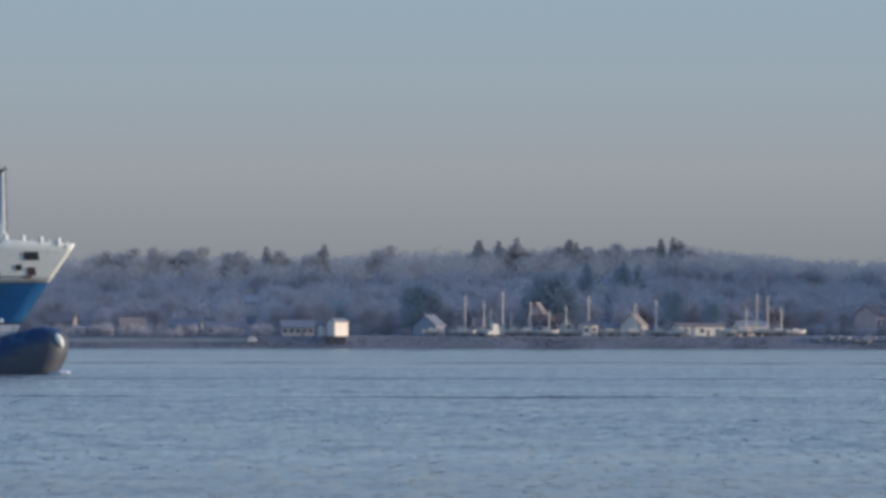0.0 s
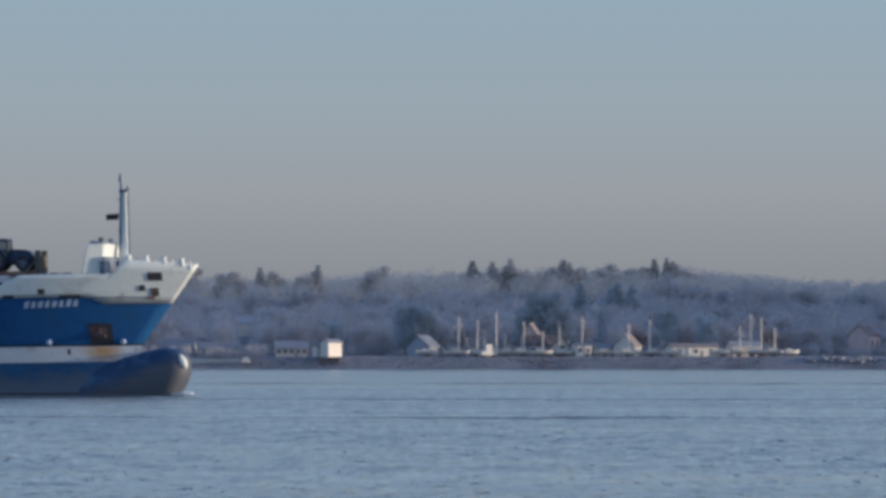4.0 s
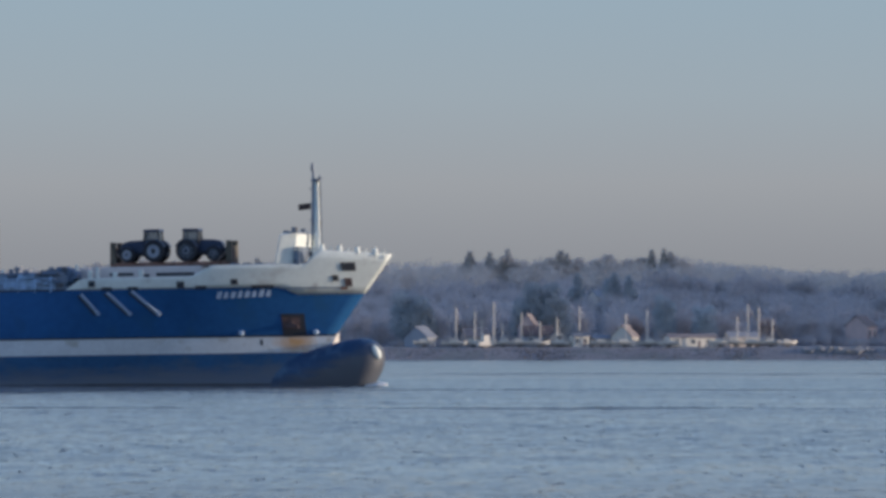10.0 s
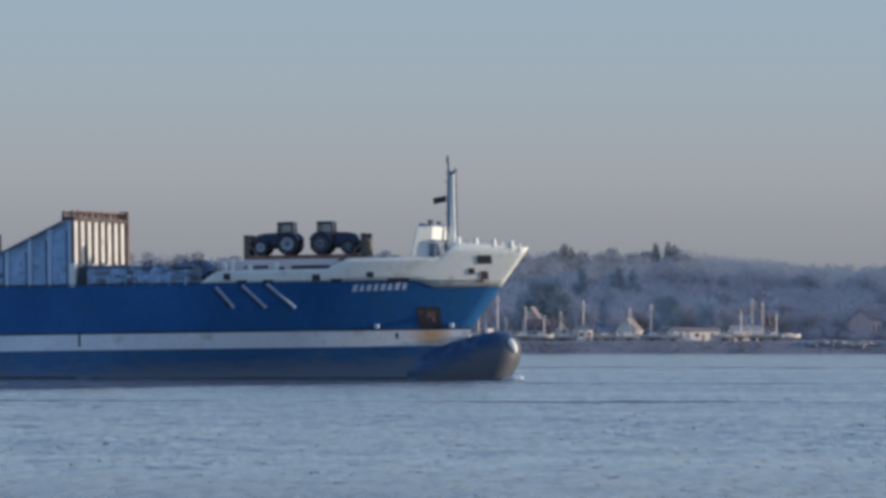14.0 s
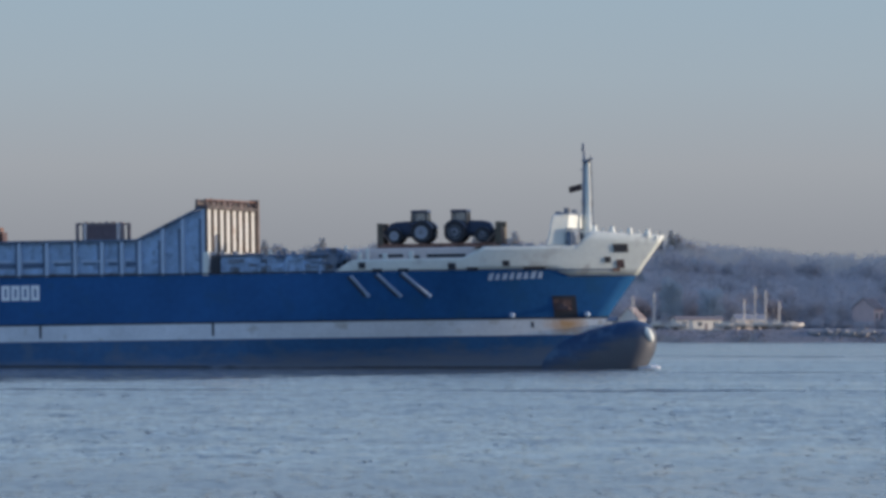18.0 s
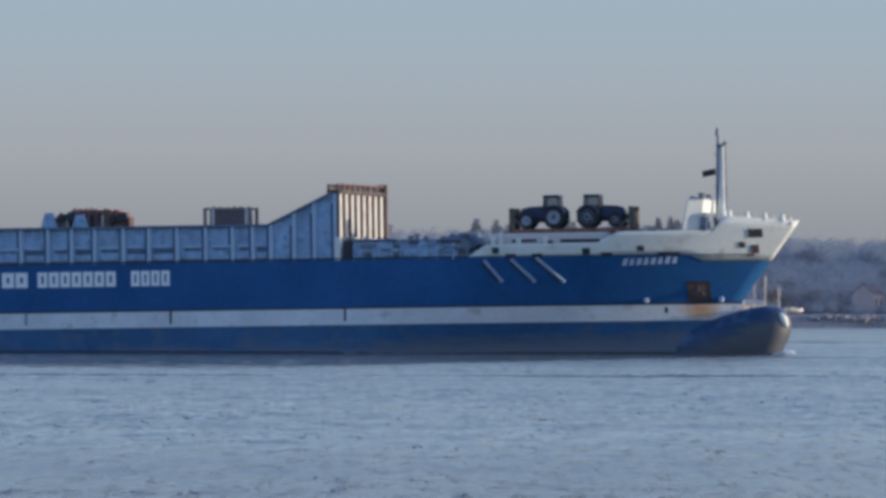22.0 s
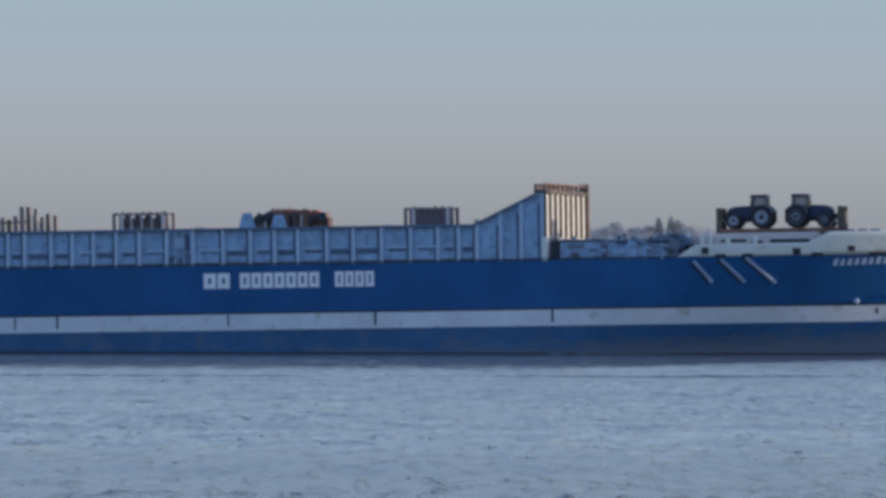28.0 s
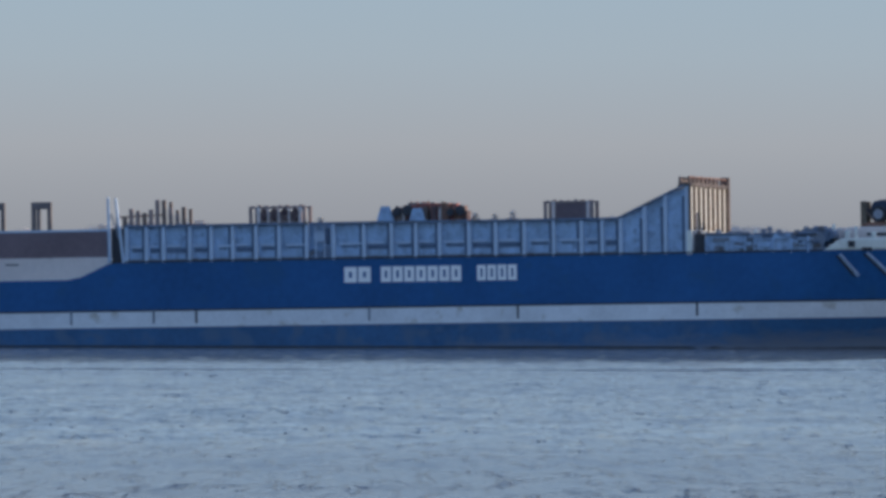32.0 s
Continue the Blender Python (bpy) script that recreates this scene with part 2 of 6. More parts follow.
M_RIM = mat("pale_wheel_rim", (0.25, 0.28, 0.32), 0.45, 0.1, var=0.12, size=0.3, bump=0.0)
def clear_pane(name, tint):
    """Thin cab glass: mostly clear, with a faint gloss."""
    m = mat(name, tint, 0.08, var=0.05, size=1, bump=0.0, spec=0.9)
    n, l = m.node_tree.nodes, m.node_tree.links
    see = n.new("ShaderNodeBsdfTransparent")
    see.inputs[0].default_value = (0.80, 0.86, 0.90, 1)
    both = n.new("ShaderNodeMixShader")
    both.inputs[0].default_value = 0.5
    l.new(n["Principled BSDF"].outputs[0], both.inputs[1])
    l.new(see.outputs[0], both.inputs[2])
    l.new(both.outputs[0], n["Material Output"].inputs["Surface"])
    return m


M_GLASS = clear_pane("tinted_cab_glass", (0.10, 0.15, 0.19))
M_FLAG = mat("dark_flag_cloth", (0.07, 0.045, 0.045), 0.9, var=0.3, size=0.5, bump=0.0)
M_FOAM = mat("sea_foam", (0.80, 0.82, 0.83), 0.9, var=0.12, size=0.4, bump=0.3)
M_CREAM_BIT = mat("pale_machine_paint", (0.62, 0.58, 0.55), 0.6, var=0.2, size=0.6, bump=0.1)
M_CLOTH = mat("pale_boat_hull", (0.73, 0.66, 0.575), 0.45, var=0.12, size=2, bump=0.0, tone=0.15)
M_MAST = mat("aluminium_mast", (0.70, 0.63, 0.55), 0.5, 0.0, var=0.1, size=2, bump=0.0, tone=0.1)
M_PROP = mat("boat_props", (0.20, 0.17, 0.15), 0.8, var=0.2, size=1, bump=0.0)
M_WALLW = mat("white_render", (0.76, 0.70, 0.61), 0.8, var=0.06, size=2, bump=0.1)
M_WALLS = mat("cream_render", (0.88, 0.78, 0.66), 0.8, var=0.08, size=1.5, bump=0.1)
M_WALLC = mat("cream_cladding", (0.66, 0.57, 0.49), 0.8, var=0.10, size=2, bump=0.1, tone=0.08)
M_WALLG = mat("grey_cladding", (0.36, 0.38, 0.42), 0.8, var=0.10, size=2, bump=0.1, tone=0.10)
M_BRICK = mat("brown_brick", (0.36, 0.31, 0.30), 0.85, var=0.15, size=1, bump=0.2, tone=0.10)
M_PINK = mat("pinkish_render", (0.66, 0.49, 0.45), 0.85, var=0.10, size=1, bump=0.1)
M_ROOF = mat("brown_roof_tiles", (0.30, 0.245, 0.235), 0.85, var=0.2, size=1.5, bump=0.2, tone=0.12)
M_ROOFD = mat("dark_brown_roof", (0.15, 0.115, 0.115), 0.85, var=0.2, size=1.5, bump=0.2)
M_TIMBER = mat("weathered_brown_timber", (0.26, 0.20, 0.175), 0.9, var=0.35, size=1.0, bump=0.3, tone=0.2)
M_ROOFG = mat("grey_slate_roof", (0.24, 0.255, 0.29), 0.75, var=0.15, size=1.5, bump=0.2, tone=0.12)
M_PANE = mat("house_pane", (0.09, 0.11, 0.14), 0.12, var=0.1, size=1, bump=0.0, spec=0.8)
M_BARK = mat("grey_bark", (0.40, 0.38, 0.38), 0.9, var=0.2, size=1, bump=0.3, tone=0.1)
# foliage colours lifted far above natural, standing in for the haze of distance
M_TWIG = leafy("haze_paled_twigs", (0.690, 0.630, 0.615), 0.06, 3, 0.14)
M_TWIG2 = leafy("haze_paled_russet_twigs", (0.67, 0.55, 0.505), 0.06, 3, 0.14)
M_SLOPE = leafy("haze_paled_slope_twigs", (0.600, 0.562, 0.558), 0.06, 3, 0.12)
M_EVER = leafy("haze_paled_evergreen_leaves", (0.56, 0.59, 0.60), 0.06, 3, 0.12)
M_CREST = leafy("haze_paled_crest_foliage", (0.74, 0.68, 0.615), 0.06, 3, 0.08)
M_FAR = leafy("haze_paled_far_woods", (0.80, 0.715, 0.64), 0.10, 25)
M_LAND = mat("winter_ground", (0.26, 0.25, 0.26), 0.95, var=0.15, size=12, bump=0.2, second=(0.22, 0.23, 0.23), amount=0.5)
M_STONE = mat("dark_revetment_stone", (0.155, 0.15, 0.17), 0.9, var=0.3, size=1.5, bump=0.4, tone=0.25)
M_SAND = mat("pale_sea_wall", (0.60, 0.55, 0.49), 0.9, var=0.2, size=3, bump=0.2)
M_BOULDER = mat("grey_boulder", (0.33, 0.315, 0.31), 0.9, var=0.25, size=2, bump=0.25)


# ---- mesh helpers ----
def box(bm, x0, x1, y0, y1, z0, z1):
    """A box between the given limits; returns its vertices."""
    vs = [bm.verts.new((x, y, z)) for x in (x0, x1) for y in (y0, y1) for z in (z0, z1)]
    for q in ((0, 1, 3, 2), (4, 6, 7, 5), (0, 4, 5, 1), (2, 3, 7, 6), (0, 2, 6, 4), (1, 5, 7, 3)):
        bm.faces.new([vs[i] for i in q])
    return vs


def prism(bm, outline, y0, y1):
    """An outline of (x, z) points pulled from y0 to y1."""
    a = [bm.verts.new((x, y0, z)) for x, z in outline]
    b = [bm.verts.new((x, y1, z)) for x, z in outline]
    bm.faces.new(a)
    bm.faces.new(b[::-1])
    for i in range(len(a)):
        j = (i + 1) % len(a)
        bm.faces.new((a[j], a[i], b[i], b[j]))


def tube(bm, p, q, r0, r1=None, n=8):
    """A closed tapered round bar from p to q."""
    p, q = Vector(p), Vector(q)
    r1 = r0 if r1 is None else r1
    turn = (q - p).to_track_quat("Z", "Y").to_matrix()
    rings = []
    for c, r in ((p, r0), (q, r1)):
        rings.append([bm.verts.new(c + turn @ Vector((r * math.cos(2 * math.pi * i / n), r * math.sin(2 * math.pi * i / n), 0))) for i in range(n)])
    for i in range(n):
        j = (i + 1) % n
        bm.faces.new((rings[0][i], rings[0][j], rings[1][j], rings[1][i]))
    bm.faces.new(rings[0][::-1])
    bm.faces.new(rings[1])


def turned(bm, profile, centre, n=24):
    """A body turned about the y axis through centre from (radius, y) points."""
    cx, cy, cz = centre
    rings = []
    for r, y in profile:
        rings.append([bm.verts.new((cx + r * math.cos(2 * math.pi * i / n), cy + y, cz + r * math.sin(2 * math.pi * i / n))) for i in range(n)])
    for a, b in zip(rings, rings[1:]):
        for i in range(n):
            j = (i + 1) % n
            bm.faces.new((a[i], a[j], b[j], b[i]))
    bm.faces.new(rings[0][::-1])
    bm.faces.new(rings[-1])


def mesh_of(name, bm, material, smooth=False):
    bmesh.ops.recalc_face_normals(bm, faces=bm.faces[:])
    me = bpy.data.meshes.new(name)
    bm.to_mesh(me)
    bm.free()
    me.materials.append(material)
    if smooth:
        for p in me.polygons:
            p.use_smooth = True
    return me


def part(name, bm, material, parent, label="", smooth=False):
    """Link a bmesh as one mesh object under a thing or a part."""
    ob = new(name, mesh_of(name, bm, material, smooth))
    ob.parent = parent
    if label:
        ob["label"] = label
    return ob


def shared(name, me, parent, m):
    """A piece on a shared mesh."""
    ob = new(name, me)
    ob.parent = parent
    ob.matrix_basis = m
    return ob


def bevel(bm, w):
    bmesh.ops.bevel(bm, geom=bm.edges[:], offset=w, segments=1, affect="EDGES")


def lerp_table(table, v):
    """Straight-line value of a table of (key, value) pairs."""
    if v <= table[0][0]:
        return table[0][1]
    for (a, fa), (b, fb) in zip(table, table[1:]):
        if v <= b:
            return fa + (fb - fa) * (v - a) / (b - a)
    return table[-1][1]


# ---- water and land ----
SHORE = 2000.0
SLOPE = 0.018        # steepness of the wavelets


def skyline(x):
    """Height of the wooded ridge, seen at the shore's distance, above the water."""
    return lerp_table([(-400, 27), (-110, 28.2), (-78, 28.6), (-45, 27.4), (-15, 29.5), (15, 30.4), (45, 30.8), (85, 30.7), (105, 29.4), (122, 27.2), (160, 28.0), (400, 26)], x)


def land_height(x, y):
    d = y - SHORE
    base = lerp_table([(-6, -1.0), (0, 0.1), (5, 2.4), (11, 4.0), (70, 4.6), (150, 8), (300, 15), (400, 21), (480, 25.5), (560, 27), (900, 20), (3000, 5)], d)
    if d > 100:
        base += 1.5 * noise.noise((x / 160, y / 160, 0)) + (skyline(x * 0.8) - 29) * 1.1 * min(1, (d - 100) / 300)
    elif d > 8:
        base += 0.3 * noise.noise((x / 20, y / 20, 3))
    foot = 0.122 * y + 8
    if x > foot and 30 < d < 800:      # added hill out of view, which keeps the low sun off the woods
        base += 72 * min(1, (x - foot) / 75) ** 0.8 * min(1, (d - 30) / 10) * min(1, (800 - d) / 150) * (1 if x < 900 else max(0, (2000 - x) / 1100))
    return base


def build_water():
    """One sheet to the horizon, with real wavelets over the reach that lies open before the lens."""
    rng = random.Random(17)
    xs = np.concatenate(([-3500, -1200, -400, -110], np.arange(-64, 94, 0.42), [130, 400, 1200, 3500]))
    ys = np.concatenate(([-1500, -400, 0, 100], np.arange(150, 790, 0.46), [900, 1100, 1500, 2004]))
    gx, gy = np.meshgrid(xs, ys)
    gz = np.zeros_like(gx)
    for i in range(52):
        wl = 1.05 * (2.9 ** rng.random())
        way = rng.gauss(1.0, 1.2)
        k = 2 * math.pi / wl
        gz += SLOPE * wl / 52 ** 0.5 * np.cos(k * (math.cos(way) * gx + math.sin(way) * gy) + rng.uniform(0, 6.28))
    for i in range(5):
        wl, way = rng.uniform(14, 34), rng.gauss(1.5, 0.35)
        gust = np.cos(2 * math.pi / wl * (math.cos(way) * gx + math.sin(way) * gy * 0.35) + rng.uniform(0, 6.28))
        gz *= 1 + 0.09 * gust
    fade = lambda v, lo, hi, w: np.clip((v - lo) / w, 0, 1) * np.clip((hi - v) / w, 0, 1)
    gz *= fade(gx, -64, 93, 6) * fade(gy, 151, 789, 40)
    w, h = len(xs), len(ys)
    base = (np.arange(h - 1)[:, None] * w + np.arange(w - 1)[None, :]).ravel()
    quads = np.stack((base, base + 1, base + 1 + w, base + w), 1)
    me = bpy.data.meshes.new("water")
    me.vertices.add(w * h)
    me.vertices.foreach_set("co", np.stack((gx, gy, gz), 2).astype(np.float32).ravel())
    me.loops.add(quads.size)
    me.loops.foreach_set("vertex_index", quads.astype(np.int32).ravel())
    me.polygons.add(len(quads))
    me.polygons.foreach_set("loop_start", (np.arange(len(quads)) * 4).astype(np.int32))
    me.polygons.foreach_set("use_smooth", np.ones(len(quads), dtype=bool))
    me.update(calc_edges=True)
    me.materials.append(M_WATER)
    ob = new("water", me)
    return tagged(ob, "calm rippled blue-grey estuary water with wind lanes", "water", kind="structure")


def build_land():
    bm = bmesh.new()
    xs = [-3500, -2000, -1200, -800] + [-500 + 12.5 * i for i in range(81)] + [800, 1200, 2000, 3500]
    ys = [SHORE + d for d in (-6, 0, 2, 5, 8, 11, 20, 35, 50, 70, 100, 150, 200, 250, 300, 350, 400, 450, 500, 560, 650, 780, 900, 1500, 2600)]
    grid = [[bm.verts.new((x, y + (1.5 * noise.noise((x / 15, 0, 7)) if y < SHORE + 12 else 0), land_height(x, y))) for x in xs] for y in ys]
    for j in range(len(ys) - 1):
        for i in range(len(xs) - 1):
            bm.faces.new((grid[j][i], grid[j][i + 1], grid[j + 1][i + 1], grid[j + 1][i]))
    ob = new("ground", mesh_of("ground", bm, M_LAND, True))
    return tagged(ob, "wintry brown wooded ground rising from the waterline", "ground", kind="structure")


def build_revetment():
    """Loose stone along the bank."""
    bm = bmesh.new()
    rng = random.Random(4)
    for i in range(4200):
        x = rng.uniform(-290, 290)
        d = rng.uniform(0.0, 9.5)
        if -128 < x < -58 and d > 4:
            continue
        r = rng.uniform(0.2, 0.5)
        z = lerp_table([(0, 0.1), (5, 2.4), (11, 4.0)], d)
        vs = [bm.verts.new((x + r * rng.uniform(0.7, 1.3) * cx, SHORE + d + r * cy, z + r * rng.uniform(0.5, 0.9) * cz))
              for cx, cy, cz in ((1, 0, 0), (-1, 0, 0), (0, 1, 0), (0, -1, 0), (0, 0, 1), (0, 0, -1))]
        for a, b, c in ((0, 2, 4), (2, 1, 4), (1, 3, 4), (3, 0, 4), (2, 0, 5), (1, 2, 5), (3, 1, 5), (0, 3, 5)):
            bm.faces.new((vs[a], vs[b], vs[c]))
    ob = new("shore_stones", mesh_of("shore_stones", bm, M_STONE))
    tagged(ob, "dark loose stones banked along the waterline", "stones", kind="stuff")
    bm = bmesh.new()
    box(bm, -128, -60, SHORE + 4.4, SHORE + 5.6, 1.2, 3.35)
    ob = new("sea_wall", mesh_of("sea_wall", bm, M_SAND))
    tagged(ob, "low pale concrete sea wall above the stones", "wall", kind="structure")
    bm = bmesh.new()
    for i in range(52):
        d = rng.uniform(4.0, 8.0)
        r = rng.uniform(0.7, 1.4)
        x = rng.choice((122, 127, 131, 136, 141, 147)) + rng.gauss(0, 1.4)
        m = Matrix.Translation((x, SHORE + d, lerp_table([(0, 0.1), (5, 2.4), (11, 4.0)], d) + r * 0.3)) @ Euler((rng.random(), rng.random(), rng.random() * 6)).to_matrix().to_4x4() @ Matrix.Diagonal((r * rng.uniform(0.9, 1.5), r, r * rng.uniform(0.5, 0.8), 1))
        bmesh.ops.create_icosphere(bm, subdivisions=1, radius=1.0, matrix=m)
    tagged(new("pale_boulders", mesh_of("pale_boulders", bm, M_BOULDER)), "pale boulders heaped on the bank", "stones", kind="stuff")


# ---- trees ----
def crown_cloud(verts, faces, rng, lobes, count, twig, slim=0.5, shell=0.28):
    """Twigs spread evenly over the outer part of overlapping ellipsoids (centre, radii), with an uneven edge."""
    sizes = [(r[0] * r[1] + r[0] * r[2]) for _, r in lobes]
    shift = rng.uniform(0, 50)
    for c, r in rng.choices(lobes, sizes, k=count):
        d = Vector((rng.gauss(0, 1), rng.gauss(0, 1), rng.gauss(0, 1))).normalized()
        k = rng.random() ** shell * (1 + 0.16 * noise.noise(d * 2.6 + Vector((shift, c[0], c[2]))))
        p = Vector((c[0] + d.x * r[0] * k, c[1] + d.y * r[1] * k, c[2] + d.z * r[2] * k))
        out = (d + Vector((rng.gauss(0, 0.45), rng.gauss(0, 0.45), rng.gauss(0, 0.45)))).normalized()
        a = out.cross(Vector((rng.gauss(0, 1), rng.gauss(0, 1), rng.gauss(0, 1)))).normalized()
        b = a.cross(out)
        w = twig * rng.uniform(0.6, 1.3)
        i = len(verts)
        verts += [p - a * w, p + b * w * slim, p + a * w, p - b * w * slim]
        faces.append((i, i + 1, i + 2, i + 3))


def crown_part(verts, faces, material, parent):
    me = bpy.data.meshes.new("crown")
    me.from_pydata(verts, [], faces)
    me.materials.append(material)
    ob = new("crown", me)
    ob.parent = parent
    return ob


TREE_TALL = {}
SLOPE_HOUSES = ((-65.0, 2240, 5.0), (-79.0, 2225, 3.0), (63.6, 2330, 3.2))


def make_tree(kind, seed):
    """A tree at the origin; returns its Empty."""
    rng = random.Random(seed)
    root = new({"bare": "bare_tree", "hazy": "bare_tree", "russet": "bare_tree", "round": "evergreen_tree", "crest": "broad_tree", "pine": "pine_tree", "fir": "fir_tree", "poplar": "poplar_tree"}[kind])
    h = {"bare": 13.5, "hazy": 13.5, "russet": 12, "round": 14, "crest": 13, "pine": 15, "fir": 15, "poplar": 17}[kind] * rng.uniform(0.9, 1.1)
    bm = bmesh.new()
    tube(bm, (0, 0, -1.5), (0, 0, h * 0.45), 0.36, 0.22, 7)
    tube(bm, (0, 0, h * 0.45), (rng.uniform(-.3, .3), 0, h * 0.92), 0.22, 0.05, 6)
    tips = []
    if kind in ("bare", "hazy", "russet", "round", "crest"):
        limbs = 9
        for i in range(limbs):
            a = 2 * math.pi * i / limbs + rng.uniform(-0.4, 0.4)
            z0 = h * rng.uniform(0.22, 0.6)
            reach = h * rng.uniform(0.2, 0.38)
            tip = (reach * math.cos(a), reach * math.sin(a), min(h * 0.93, z0 + h * rng.uniform(0.18, 0.42)))
            tube(bm, (0, 0, z0), tip, 0.14, 0.03, 5)
            tips.append(tip)
    # trunks on the crest take the haze-paled colour too
    part("trunk", bm, M_FAR if kind == "crest" else M_BARK, root)
    vs, fs = [], []
    if kind in ("bare", "hazy", "russet"):
        lobes = [((0, 0, h * 0.56), (h * 0.34, h * 0.34, h * 0.42)), ((0, 0, h * 0.36), (h * 0.38, h * 0.38, h * 0.36))]
        lobes += [((t[0] * 0.8, t[1] * 0.8, t[2] * 0.92), (h * rng.uniform(.16, .24), h * rng.uniform(.16, .24), h * rng.uniform(.14, .22))) for t in tips[::2]]
        crown_cloud(vs, fs, rng, lobes, 2300, 0.38, 0.5, 0.32)
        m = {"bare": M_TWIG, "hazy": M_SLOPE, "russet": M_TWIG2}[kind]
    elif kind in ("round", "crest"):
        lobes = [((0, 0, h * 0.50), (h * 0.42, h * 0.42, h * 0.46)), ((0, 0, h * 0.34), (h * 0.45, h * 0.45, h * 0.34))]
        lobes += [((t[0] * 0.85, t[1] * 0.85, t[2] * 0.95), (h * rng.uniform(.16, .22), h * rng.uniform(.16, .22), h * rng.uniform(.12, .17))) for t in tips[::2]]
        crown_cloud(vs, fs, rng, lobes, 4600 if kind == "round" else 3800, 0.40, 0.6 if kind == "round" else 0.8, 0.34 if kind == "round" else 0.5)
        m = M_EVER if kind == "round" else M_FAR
    elif kind in ("pine", "fir"):
        lobes = []
        for k in range(8):
            r = h * 0.125 * (1.0 - k / 8.4) ** 0.75 * rng.uniform(0.75, 1.2) + 0.15
            lobes.append(((rng.uniform(-.3, .3), 0, h * (0.30 + 0.085 * k)), (r, r, h * 0.075)))
        crown_cloud(vs, fs, rng, lobes, 2600, 0.26, 0.5)
        m = M_CREST if kind == "pine" else M_EVER
    else:
        lobes = []
        for k in range(8):
            r = h * 0.062 * math.sin(math.pi * (0.2 + 0.095 * k)) * rng.uniform(0.85, 1.15) + 0.15
            lobes.append(((0, 0, h * (0.16 + 0.105 * k)), (r, r, h * 0.09)))
        crown_cloud(vs, fs, rng, lobes, 2400, 0.26, 0.5)
        m = M_CREST
    crown_part(vs, fs, m, root)
    TREE_TALL[root.name] = h
    label = {"bare": "bare winter tree with a twiggy crown paled to mauve-grey for haze", "hazy": "bare winter tree with a twiggy crown paled to blue-grey for haze", "russet": "bare winter tree with a russet twiggy crown",
             "round": "broad dark evergreen tree with a rounded crown", "crest": "broad tree on the crest of the ridge, coloured pale grey for haze", "pine": "tall dark pine with tiered uneven branches", "fir": "dark blue-green fir rising out of the slope woods",
             "poplar": "tall narrow dark tree like a column"}[kind]
    return tagged(root, label, "tree", "trees on the far shore")


def in_clearing(x, y):
    """Gaps in the woods in front of the houses on the slope."""
    return any(abs(x * hy / y - hx) < w and 2050 < y < hy + 8 for hx, hy, w in SLOPE_HOUSES)


